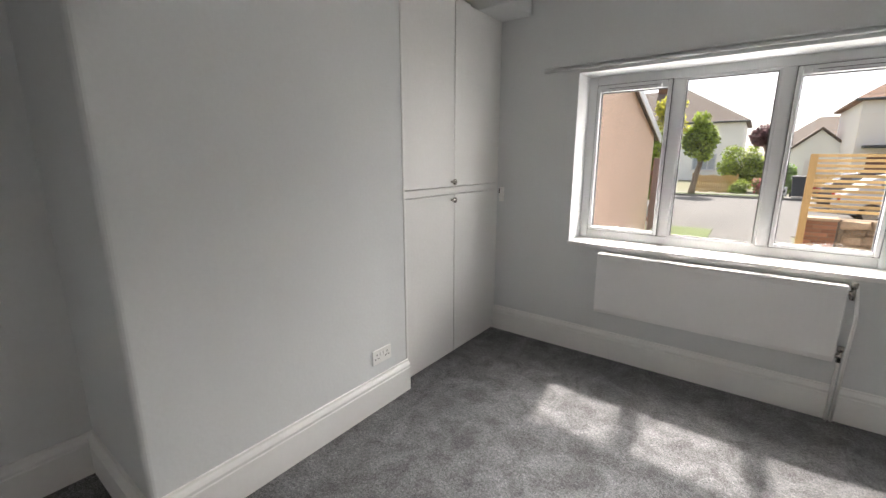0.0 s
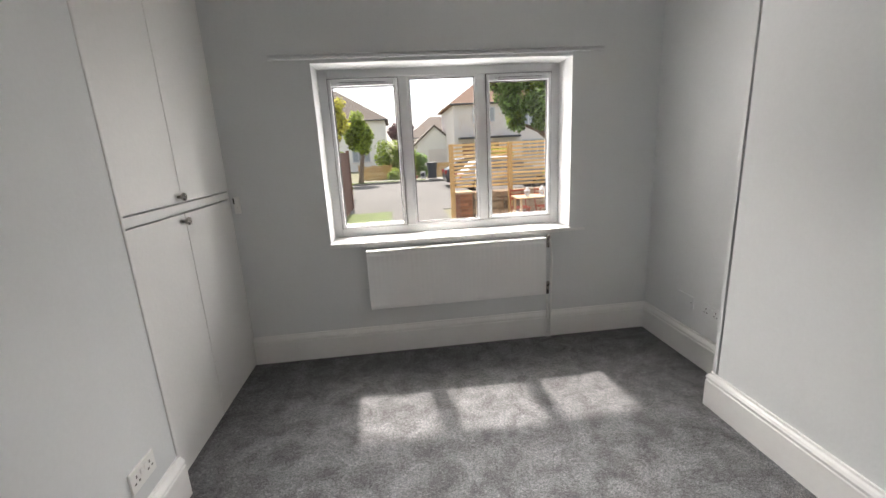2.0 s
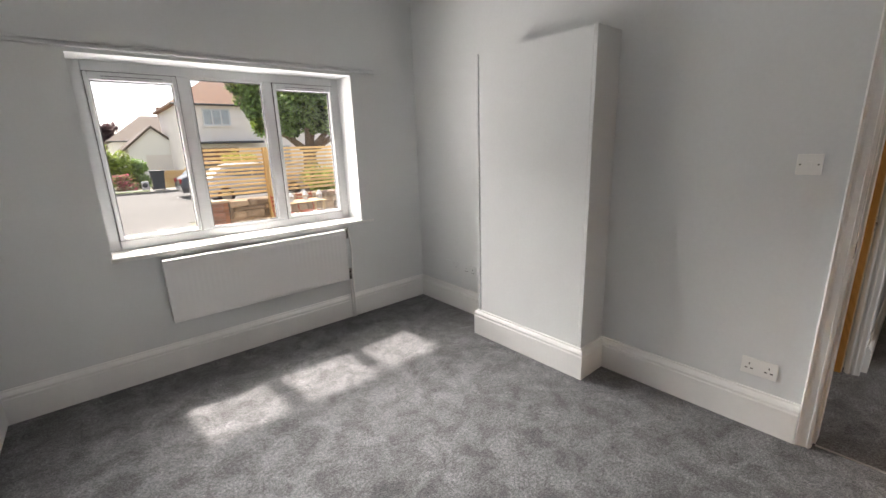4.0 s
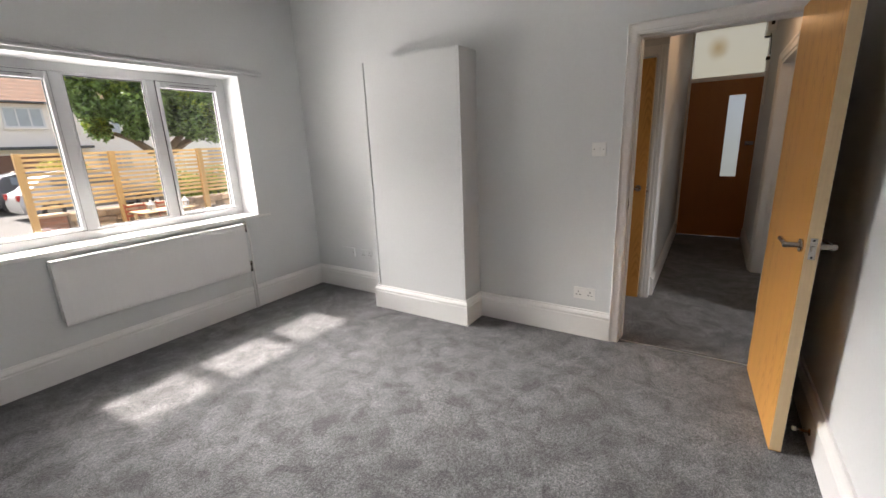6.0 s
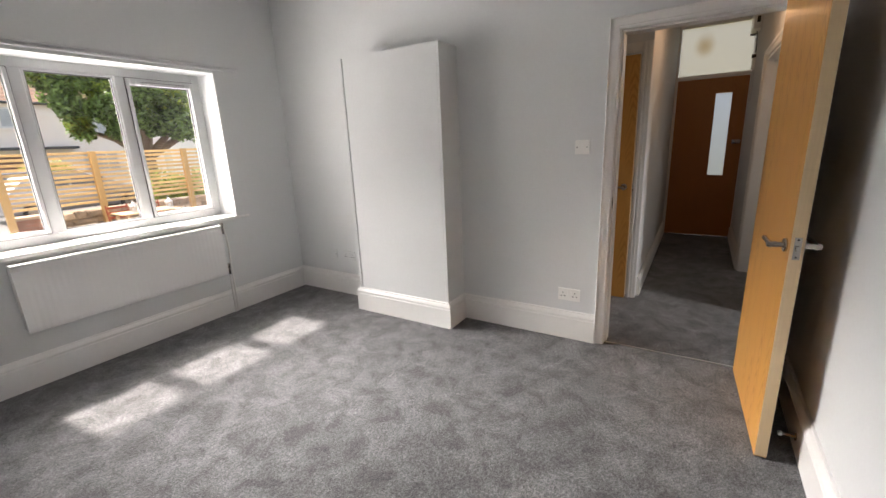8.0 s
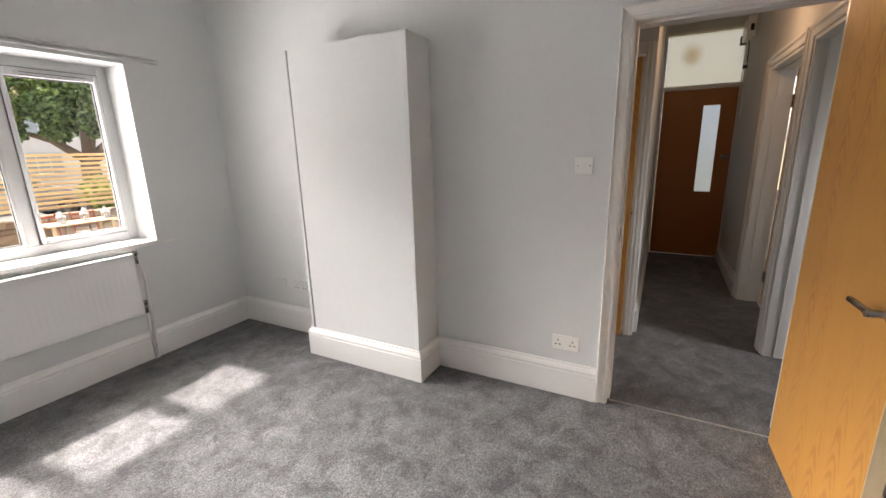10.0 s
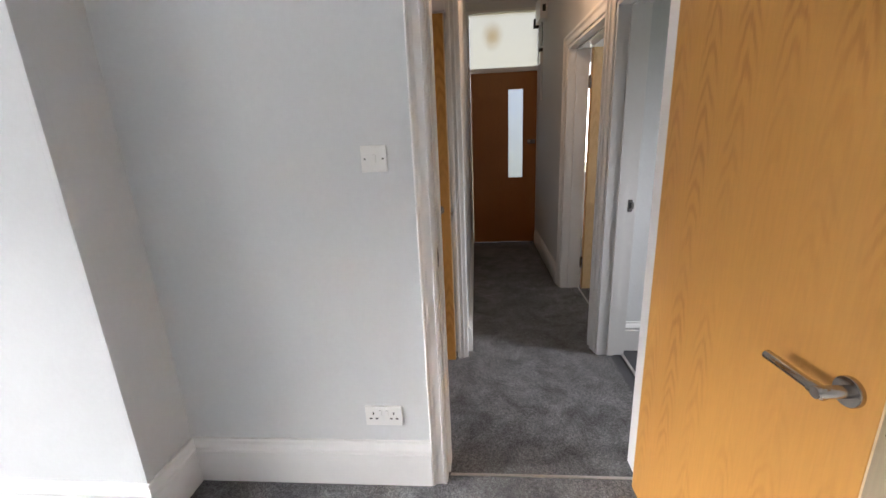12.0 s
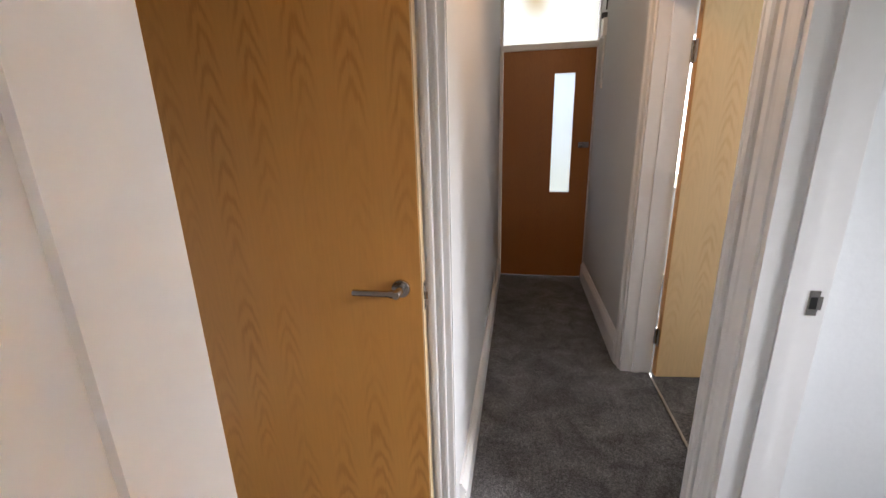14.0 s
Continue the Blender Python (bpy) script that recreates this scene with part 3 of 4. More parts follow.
        part("latch_bolt", boxes((w + 0.002, w + 0.010, t / 2 - 0.006, t / 2 + 0.006, 0.918, 0.938), bevel=0.002), CHROME, latch_)
        for z in (0.894, 0.961):
            part("latch_screw", lathe(bmesh.new(), [(0.004, 0.0), (0.004, 0.0008)], pose(w + 0.002, t / 2, z, 0, 90, 0), 10), BLACK, latch_, "dark screw head")
    return d


door = flush_door("door_1", "light oak veneer flush door standing open into the room", 0.762, 1.945, 0.044, pose(EAST - 0.004, -0.549, 0, 0, 0, 183), OAK)
lever(door, pose(0.762 - 0.055, 0.0, 0.928, 90, 0, 0), -1)
lever(door, pose(0.762 - 0.055, 0.044, 0.928, -90, 0, 0), -1)
for z in (0.22, 1.72):
    hb = bmesh.new()
    box(hb, -0.0015, 0.0, 0.012, 0.044, z - 0.05, z + 0.05)
    tube(hb, [(0, 0.050, z - 0.05), (0, 0.050, z + 0.05)], 0.006)
    part("hinge", hb, CHROME, door, "steel butt hinge")
store = flush_door("door_2", "closed light oak veneer store cupboard door", S1 - S0 - 0.024, OZ - 0.02, 0.04, pose(SX - 0.048, S1 - 0.015, 0, 0, 0, -90), OAK)
lever(store, pose(S1 - S0 - 0.03 - 0.055, 0.0, 0.955, 90, 0, 0), -1)
# Face lightened for daylight; edge in darker OAK for the hall's shade.
froom = flush_door("door_3", "oak veneer door, daylight painted into its face, standing open into the front room", 0.79, 1.94, 0.04, pose(B1 - 0.066, HR - HT - 0.014, 0, 0, 0, -84), OAK_DAYLIT, False, OAK)
for z in (0.24, 1.70):
    hb = bmesh.new()
    box(hb, 0.004, 0.036, -0.0025, -0.0005, z - 0.05, z + 0.05)
    for v in hb.verts:
        v.co = Vector((-v.co.y - 0.003, v.co.x, v.co.z))
    box(hb, -0.012, 0.022, 0.042, 0.045, z - 0.05, z + 0.05)
    tube(hb, [(-0.006, 0.046, z - 0.05), (-0.006, 0.046, z + 0.05)], 0.007)
    part("hinge", hb, CHROME, froom, "steel butt hinge")

# front door with its frame and transom light
fdoor = tagged(new("door_4"), "brown oak front door with a narrow frosted slot and transom light", "door", "", "structure")
part("door_frame", boxes((FD, FD + 0.1, HL - 0.028, HL, 0, 2.635), (FD, FD + 0.1, HR, HR + 0.008, 0, 2.635), (FD, FD + 0.1, HR + 0.008, HL - 0.028, 2.0, 2.045), (FD, FD + 0.1, HR + 0.008, HL - 0.028, 2.61, 2.635)), GLOSS, fdoor)
G0, G1, GZ0, GZ1 = -0.525, -0.355, 0.81, 1.815
y0, y1 = HR + 0.01, HL - 0.03
part("leaf", boxes((FD + 0.02, FD + 0.064, y0, G0, 0.01, 1.998), (FD + 0.02, FD + 0.064, G1, y1, 0.01, 1.998), (FD + 0.02, FD + 0.064, G0, G1, 0.01, GZ0), (FD + 0.02, FD + 0.064, G0, G1, GZ1, 1.998)), OAK_DARK, fdoor)
part("glass_slot", boxes((FD + 0.036, FD + 0.044, G0, G1, GZ0, GZ1)), FROST, fdoor).visible_shadow = False
part("transom_pane", boxes((FD + 0.046, FD + 0.052, y0, y1, 2.045, 2.61)), STAINED, fdoor).visible_shadow = False
lk = bmesh.new()
box(lk, FD - 0.012, FD + 0.02, -0.665, -0.575, 1.20, 1.25, 0.006)
lathe(lk, [(0.016, 0.0), (0.016, 0.03), (0.02, 0.04), (0.01, 0.046)], pose(FD - 0.012, -0.60, 1.225, 0, -90, 0), 16)
part("night_latch", lk, CHROME, fdoor, "brushed steel night latch", True)


# ---- fittings ----
def plate(name, label, category, m, w, h, group="", skin=None):
    """A moulded faceplate: local x along the wall, y up, z out of the wall."""
    p = thing(name, label, category, group, m)
    b = boxes((-w / 2, w / 2, -h / 2, h / 2, 0.0, 0.009), bevel=0.0025)
    part("faceplate", b, skin or PLATE, p)
    return p


def screw(p, x, y=0.0):
    part("screw", lathe(bmesh.new(), [(0.0032, 0.0085), (0.0032, 0.0098)], pose(x, y, 0), 10), BLACK, p, "dark screw head")


def light_switch(m, label):
    p = plate("light_switch", label, "light switch", m, 0.086, 0.086, "light switches")
    rk = boxes((-0.0075, 0.0075, -0.0135, 0.0135, 0.008, 0.0135), bevel=0.002)
    part("rocker", rk, PLATE, p)
    screw(p, -0.030), screw(p, 0.030)
    return p


def socket(m, label, double=True, skin=None):
    p = plate("wall_socket", label, "socket", m, 0.146 if double else 0.086, 0.086, "wall sockets", skin)
    for c in ((-0.040, 0.040) if double else (0.0,)):
        for k, (x, y, w, h) in enumerate(((0, 0.012, 0.005, 0.011), (-0.0115, -0.011, 0.010, 0.006), (0.0115, -0.011, 0.010, 0.006))):
            part("pin_hole", boxes((c + x - w / 2, c + x + w / 2, y - h / 2, y + h / 2, 0.0085, 0.0096)), BLACK, p, "dark pin hole")
        if double:
            part("rocker", boxes((c * 0.32 - 0.006, c * 0.32 + 0.006, 0.004, 0.026, 0.008, 0.013), bevel=0.0015), skin or PLATE, p)
    return p


def on_wall(x, y, z, facing):
    """Pose of a plate on a wall that faces the given yaw."""
    return pose(x, y, z, 90, 0, facing + 90)


light_switch(on_wall(EAST, 0.364, 1.302, 180), "white plastic light switch on the grey wall")
light_switch(on_wall(2.185, -1.065, 1.31, 180), "white plastic light switch in the side room")
socket(on_wall(EAST, 0.413, 0.318, 180), "white double power socket above the skirting")
socket(on_wall(EAST, 2.455, 0.375, 180), "double power socket painted over in wall grey", skin=PAINT)
bl = plate("blank_plate", "blanking plate painted over in wall grey", "faceplate", on_wall(EAST, 2.685, 0.378, 180), 0.146, 0.086, skin=PAINT)
screw(bl, 0.060)
socket(on_wall(CB, 1.735, 0.315, 0), "white double power socket on the chimney breast")

tb = thing("control_box", "small white plastic control box beside the cupboard", "control box", at=pose(-1.782, NORTH, 1.140))
part("case", boxes((-0.010, 0.026, -0.026, 0.0, -0.055, 0.055), bevel=0.006), PLATE, tb)
part("slot", boxes((-0.0105, -0.002, -0.0265, -0.004, 0.010, 0.046)), BLACK, tb, "dark slot")
part("dial", lathe(bmesh.new(), [(0.010, 0.0), (0.010, 0.010), (0.008, 0.012)], pose(0.006, -0.026, -0.018, 90, 0, 0), 18), PLATE, tb)


def strike(m, label):
    """Latch keep let into a door lining."""
    p = thing("strike_plate", label, "latch plate", "latch plates", m)
    b = boxes((-0.012, 0.012, -0.034, 0.034, 0.0, 0.0018))
    box(b, 0.012, 0.02, -0.018, 0.018, 0.0, 0.0018)
    part("keep", b, CHROME, p)
    part("latch_hole", boxes((-0.008, 0.008, -0.016, 0.016, 0.0017, 0.0025)), BLACK, p, "dark latch hole")
    return p


strike(pose(EAST + 0.024, D1 - 0.016, 0.955, 90, 0, 0), "worn steel latch plate in the white lining")
strike(pose(A1 - 0.022, HR - HT + 0.03, 0.935, 90, 0, -90), "worn steel latch plate in the hall lining")

for nm, b in (("doorway", (EAST + 0.03, EAST + 0.043, D0 + 0.025, D1 - 0.025)), ("side room", (A0 + 0.022, A1 - 0.022, HR - HT - 0.004, HR - HT + 0.014)), ("front room", (B0 + 0.022, B1 - 0.022, HR - HT - 0.002, HR - HT + 0.011))):
    whole("threshold_strip", boxes((*b, 0.0, 0.005), bevel=0.002), STRIP, "thin metal threshold strip at the " + nm, "threshold strip", "threshold strips")

ds = thing("door_stop", "small steel door stop on the skirting", "door stop", at=pose(0.47, SOUTH + 0.026, 0.07))
tb2 = bmesh.new()
lathe(tb2, [(0.016, 0.0), (0.016, 0.004), (0.006, 0.006), (0.006, 0.05)], pose(0, 0, 0, -90, 0, 0), 16)
part("stem", tb2, CHROME, ds, "", True)
part("buffer", lathe(bmesh.new(), [(0.01, 0.049), (0.011, 0.06), (0.008, 0.064)], pose(0, 0, 0, -90, 0, 0), 16), PLATE, ds, "white rubber tip", True)

# hall lamp
BULB = bpy.data.materials.new("warm_lamp_glow")
BULB.use_nodes = True
BULB.node_tree.nodes["Principled BSDF"].inputs["Emission Color"].default_value = (1.0, 0.46, 0.13, 1)
BULB.node_tree.nodes["Principled BSDF"].inputs["Emission Strength"].default_value = 3.0
lamp = thing("pendant_lamp", "bare warm bulb hanging on a white cord in the hall", "lamp", at=pose(2.46, -0.325, 2.235))
part("bulb", lathe(bmesh.new(), [(0.004, -0.032), (0.018, -0.026), (0.027, -0.01), (0.028, 0.004), (0.02, 0.024), (0.013, 0.036), (0.013, 0.045)], seg=20), BULB, lamp, "glowing warm bulb", True)
part("lamp_holder", lathe(bmesh.new(), [(0.016, 0.045), (0.02, 0.05), (0.02, 0.085), (0.008, 0.1)], seg=16), PLATE, lamp, "", True)
part("cord", tube(bmesh.new(), [(0, 0, 0.1), (0, 0, CEILING - 2.235 - 0.02)], 0.003, 8), PLATE, lamp)
part("ceiling_rose", lathe(bmesh.new(), [(0.04, CEILING - 2.235 - 0.025), (0.045, CEILING - 2.235 - 0.012), (0.045, CEILING - 2.235)], seg=20), PLATE, lamp, "", True)
bulb_light = new("hall_bulb_light", bpy.data.lights.new("hall_bulb_light", "POINT"))
bulb_light.data.energy, bulb_light.data.color, bulb_light.data.shadow_soft_size = 1.5, (1.0, 0.62, 0.35), 0.04
bulb_light.location = (2.46, -0.325, 2.17)

mb = thing("meter_box", "white meter box high on the hall wall", "box", at=pose(4.42, HR, 2.40))
part("case", boxes((-0.13, 0.16, 0.0, 0.075, 0.0, 0.2), bevel=0.006), PLATE, mb)
part("switch", boxes((-0.145, -0.131, 0.02, 0.05, 0.06, 0.12), bevel=0.003), BLACK, mb, "black switch")
part("cable", tube(bmesh.new(), [(0.02, 0.03, 0.0), (0.05, 0.02, -0.06), (0.10, 0.012, -0.12), (0.14, 0.008, -0.20)], 0.005, 8), BLACK, mb, "black cable")
jb = thing("junction_box", "small white junction box below the meter box", "box", at=pose(4.56, HR, 2.08))
part("case", boxes((-0.045, 0.045, 0.0, 0.03, -0.06, 0.06), bevel=0.004), PLATE, jb)
part("trunking", boxes((-0.012, 0.012, 0.0, 0.014, -0.42, -0.06), bevel=0.002), PLATE, jb)
part("clip", boxes((-0.02, 0.02, 0.0, 0.04, 0.062, 0.10), bevel=0.004), BLACK, jb, "black cable clip")
cl = thing("door_closer", "black transom catch on the white frame", "catch", at=pose(FD, HR + 0.03, 2.46))
part("body", boxes((-0.05, 0.0, -0.02, 0.035, -0.04, 0.05), bevel=0.004), BLACK, cl)

# ---- outside ----
GROUND = -0.5
ASPHALT = mat("worn_asphalt", (0.13, 0.124, 0.116), 0.9, 0.3, 0.7, 40, 0.03)
CONCRETE = mat("pale_concrete", (0.21, 0.20, 0.185), 0.85, 0.12, 1.5, 60, 0.02)
GRASS = mat("lawn_grass", (0.105, 0.14, 0.04), 0.9, 0.3, 2.0, 60, 0.06)
SOIL = mat("grass_and_gravel", (0.17, 0.165, 0.10), 0.95, 0.25, 0.5, 30, 0.05)
PEBBLE = mat("pink_pebbledash", (0.74, 0.53, 0.40), 0.9, 0.55, 34, 95, 0.1, detail=1.0)
for k_ in PEBBLE.node_tree.nodes:
    if k_.bl_idname == "ShaderNodeMapRange":
        k_.inputs[1].default_value, k_.inputs[2].default_value = 0.78, 1.22
RENDER = mat("cream_house_render", (0.88, 0.87, 0.83), 0.9, 0.06, 0.8, 30, 0.02)
RENDER2 = mat("grey_house_render", (0.80, 0.75, 0.71), 0.9, 0.07, 1.2, 14, 0.02)
TILE = mat("brown_roof_tiles", (0.13, 0.10, 0.08), 0.85, 0.25, 3, 14, 0.06, stretch=(1, 1, 4))
TILE_RED = mat("red_roof_tiles", (0.20, 0.105, 0.062), 0.85, 0.6, 3, 14, 0.06, stretch=(1, 1, 4))


def coursed(m, rise):
    """Rows of tiles, with a dark joint under each row."""
    n, l = m.node_tree.nodes, m.node_tree.links
    co, xyz, fr_, rg, mu = n.new("ShaderNodeTexCoord"), n.new("ShaderNodeSeparateXYZ"), n.new("ShaderNodeMath"), n.new("ShaderNodeMapRange"), n.new("ShaderNodeMath")
    fr_.operation, mu.operation = "PINGPONG", "MULTIPLY"
    fr_.inputs[1].default_value = rise
    for i, v in enumerate((0.0, rise, 0.55, 1.2)):
        rg.inputs[i + 1].default_value = v
    hsv = [k for k in n if k.bl_idname == "ShaderNodeHueSaturation"][0]
    old = hsv.inputs["Value"].links[0].from_socket
    l.new(co.outputs["Object"], xyz.inputs[0]), l.new(xyz.outputs[2], fr_.inputs[0]), l.new(fr_.outputs[0], rg.inputs[0])
    l.new(old, mu.inputs[0]), l.new(rg.outputs[0], mu.inputs[1]), l.new(mu.outputs[0], hsv.inputs["Value"])
    return m


coursed(TILE, 0.11), coursed(TILE_RED, 0.13)
FENCE = piecewise(mat("new_pine_slats", (0.74, 0.50, 0.22), 0.7, 0.15, 3, 60, 0.02, stretch=(0.15, 1, 1)), 0.8, 1.12)
POST = mat("orange_stained_post", (0.55, 0.35, 0.14), 0.7, 0.15, 3, 60, 0.02, stretch=(1, 1, 0.15))
BROWN = piecewise(mat("brown_gate_boards", (0.17, 0.09, 0.065), 0.7, 0.12, 3, 60, 0.01), 0.85, 1.15)
STONE = piecewise(mat("buff_garden_stone", (0.37, 0.275, 0.185), 0.9, 0.4, 7, 60, 0.08), 0.55, 1.5)
MORTAR = mat("buff_mortar", (0.24, 0.19, 0.14), 0.95, 0.2, 8, 60, 0.04)
# Pale blue-grey pane colour; no curtains are modelled.
HOUSEGLASS = mat("pale_house_window", (0.36, 0.40, 0.44), 0.1, 0.25, 1.5, 10)
DARKGLASS = mat("dark_house_window", (0.16, 0.20, 0.25), 0.08, 0.05)


def leaf_mat(name, color, glow):
    """Leaves that differ one by one and let light through."""
    m = mat(name, color, 0.5, 0.12, 2.0, 12, 0.0)
    n, l = m.node_tree.nodes, m.node_tree.links
    geo, rng, hs = n.new("ShaderNodeNewGeometry"), n.new("ShaderNodeMapRange"), n.new("ShaderNodeHueSaturation")
    rng.inputs[3].default_value, rng.inputs[4].default_value = 0.3, 1.9
    hs.inputs["Color"].default_value = (*color, 1)
    l.new(geo.outputs["Random Per Island"], rng.inputs[0])
    l.new(rng.outputs[0], hs.inputs["Value"])
    b = n["Principled BSDF"]
    l.new(hs.outputs[0], b.inputs["Base Color"])
    tr, mx = n.new("ShaderNodeBsdfTranslucent"), n.new("ShaderNodeMixShader")
    h2 = n.new("ShaderNodeHueSaturation")
    h2.inputs["Color"].default_value = (*glow, 1)
    l.new(rng.outputs[0], h2.inputs["Value"])
    l.new(h2.outputs[0], tr.inputs["Color"])
    mx.inputs[0].default_value = 0.4
    l.new(b.outputs[0], mx.inputs[1]), l.new(tr.outputs[0], mx.inputs[2])
    l.new(mx.outputs[0], n["Material Output"].inputs["Surface"])
    return m


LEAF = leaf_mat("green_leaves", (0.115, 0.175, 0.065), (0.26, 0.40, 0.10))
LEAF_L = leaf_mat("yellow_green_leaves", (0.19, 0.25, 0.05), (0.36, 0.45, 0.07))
LEAF_Y = leaf_mat("golden_leaves", (0.34, 0.33, 0.06), (0.58, 0.56, 0.09))
LEAF_P = leaf_mat("purple_leaves", (0.11, 0.06, 0.065), (0.17, 0.08, 0.085))
PINK = leaf_mat("pink_flowers", (0.55, 0.10, 0.18), (0.6, 0.12, 0.2))
BARK = mat("grey_brown_bark", (0.23, 0.175, 0.125), 0.95, 0.3, 4, 40, 0.1, stretch=(1, 1, 0.3))
REDWOOD = mat("red_stained_wood", (0.40, 0.09, 0.04), 0.6, 0.15, 4, 50, 0.01)
TABLEWOOD = mat("pale_table_wood", (0.58, 0.42, 0.24), 0.6, 0.12, 4, 50, 0.01)
SILVER = mat("silver_car_paint", (0.55, 0.55, 0.56), 0.25, 0.02, 3, 50, 0.0, metal=0.3)
CARPAINT = mat("dark_grey_car_paint", (0.10, 0.10, 0.11), 0.22, 0.02, 3, 50, 0.0, metal=0.4)
RUBBER = mat("black_tyre_rubber", (0.02, 0.02, 0.02), 0.8, 0.1)
REDLIGHT = mat("red_lamp_plastic", (0.45, 0.02, 0.02), 0.2, 0.05)
setting("ground", boxes((-400, 400, 3.5, 800, GROUND - 0.3, GROUND - 0.02), (-400, -2.75, -400, 3.5, GROUND - 0.3, GROUND - 0.02), (5.2, 400, -400, 3.5, GROUND - 0.3, GROUND - 0.02), (-2.75, 5.2, -400, -3.8, GROUND - 0.3, GROUND - 0.02)), SOIL, "mixed grass and gravel ground", "ground")
setting("road", boxes((-60, 60, 13.6, 25.2, GROUND - 0.02, GROUND), (-1.5, 0.7, 11.6, 13.6, GROUND - 0.02, GROUND)), ASPHALT, "worn grey asphalt road with an entrance")
setting("pavement", boxes((-2.34, 9, 3.5, 10.4, GROUND - 0.02, GROUND + 0.004), (-0.9, 0.7, 10.4, 11.6, GROUND - 0.02, GROUND + 0.004)), CONCRETE, "pale concrete front path", "pavement")
setting("pavement_far", boxes((-60, 60, 25.2, 27.0, GROUND - 0.02, GROUND + 0.1)), CONCRETE, "far concrete pavement with kerb", "pavement")
setting("lawn", boxes((-2.3, -0.95, 10.4, 13.5, GROUND - 0.02, GROUND + 0.03), (-9, 1.0, 25.35, 25.9, GROUND, GROUND + 0.13)), GRASS, "bright mown grass verge", "lawn")


def leaves(centres, count, size, seed):
    """Many small bent leaves scattered through clumps (x, y, z, radius)."""
    rnd = random.Random(seed)
    verts, faces = [], []
    tot = sum(c[3] ** 2 for c in centres)
    for cx, cy, cz, r in centres:
        for _ in range(int(count * r * r / tot)):
            d = Vector((rnd.gauss(0, 1), rnd.gauss(0, 1), rnd.gauss(0, 1))).normalized()
            p = Vector((cx, cy, cz)) + d * r * (0.55 + 0.5 * rnd.random())
            u = Vector((rnd.gauss(0, 1), rnd.gauss(0, 1), rnd.gauss(0, 0.6))).normalized()
            v = u.cross(d + Vector((0, 0, 0.8))).normalized()
            s = size * (0.6 + 0.8 * rnd.random())
            i = len(verts)
            nrm = u.cross(v) * s * 0.25
            verts += [p - u * s, p + v * s * 0.55 - nrm, p + u * s, p - v * s * 0.55 - nrm]
            faces += [(i, i + 1, i + 2), (i, i + 2, i + 3)]
    return verts, faces


def crown(name, parent, centres, count, size, seed, material, label=""):
    me = bpy.data.meshes.new(name)
    v, f = leaves(centres, count, size, seed)
    me.from_pydata([tuple(p) for p in v], [], f)
    me.materials.append(material)
    ob = new(name, me)
    ob.parent = parent
    tagged(ob, label, "", "", "stuff")
    return ob


def tree(name, label, x, y, trunk_h, r, centres, count, size, seed, material, lean=0.0):
    """Tapered trunk, limbs to each clump, and a crown of leaves."""
    t = thing(name, label, "tree", at=pose(x, y, GROUND - 0.02))
    b = bmesh.new()
    tube(b, [(0, 0, 0), (lean * 0.2, 0, trunk_h * 0.3), (lean * 0.6, 0.02, trunk_h * 0.7), (lean, 0, trunk_h)], [r * 1.35, r * 1.02, r * 0.9, r * 0.78], 12)
    part("trunk", b, BARK, t, "", True)
    for cx, cy, cz, cr in centres[:5]:
        lb = bmesh.new()
        tube(lb, [(lean, 0, trunk_h * 0.92), (lean * 0.5 + cx * 0.5, cy * 0.5, trunk_h * 0.5 + cz * 0.5 + 0.1), (cx, cy, cz)], [r * 0.55, r * 0.34, r * 0.1], 8)
        part("limb", lb, BARK, t, "", True)
    crown("crown", t, centres, count, size, seed, material)
    return t


def clumps(n, rx, ry, rz, z, r, seed):
    rnd = random.Random(seed)
    out = []
    for _ in range(n):
        d = Vector((rnd.gauss(0, 1), rnd.gauss(0, 1), rnd.gauss(0, 1))).normalized() * (0.35 + 0.65 * rnd.random())
        out.append((d.x * rx, d.y * ry, z + d.z * rz, r * (0.65 + 0.6 * rnd.random())))
    return out


TC = clumps(85, 2.35, 2.1, 1.6, 4.05, 0.40, 3) + [(1.5, -0.9, 2.75, 0.5), (2.2, -0.3, 2.7, 0.42), (-1.1, -1.2, 2.8, 0.45), (0.5, -1.5, 2.7, 0.4), (2.75, 0.2, 2.95, 0.4), (-1.9, -0.6, 2.75, 0.36), (0.0, -1.0, 3.0, 0.5), (1.0, -1.5, 3.05, 0.5), (-0.6, -1.5, 3.2, 0.5), (-2.7, -1.2, 4.3, 0.5), (-2.45, -1.0, 3.7, 0.42), (-3.0, -0.8, 4.65, 0.45), (-2.2, -1.3, 4.75, 0.5)]
st_ = tree("street_tree", "large leafy green street tree beyond the slatted fence", 5.85, 16.8, 1.95, 0.3, TC[-9:] + TC[:-9] + [(-1.4, -1.7, 3.3, 0.5), (0.3, -1.9, 2.95, 0.45), (1.7, -1.6, 3.1, 0.5), (-2.3, -1.4, 3.3, 0.4), (2.5, -1.2, 3.3, 0.45), (-0.6, -2.0, 3.9, 0.5), (1.2, -2.0, 3.9, 0.5)], 40000, 0.082, 5, LEAF)
# Sunlight painted as colour: a paler, slightly raised crown over the darker one.
crown("sun_tinted_leaves", st_, [(cx * 1.05, cy * 1.05, cz + 0.14, cr * 0.9) for cx, cy, cz, cr in TC[::2]], 9500, 0.082, 15, LEAF_L, "paler leaves with sunlight put into their colour")
tree("small_tree", "small round-headed green tree on the verge", -2.85, 25.6, 1.7, 0.14, clumps(30, 0.8, 0.75, 1.05, 2.85, 0.4, 8), 6500, 0.095, 9, LEAF_L, 0.25)
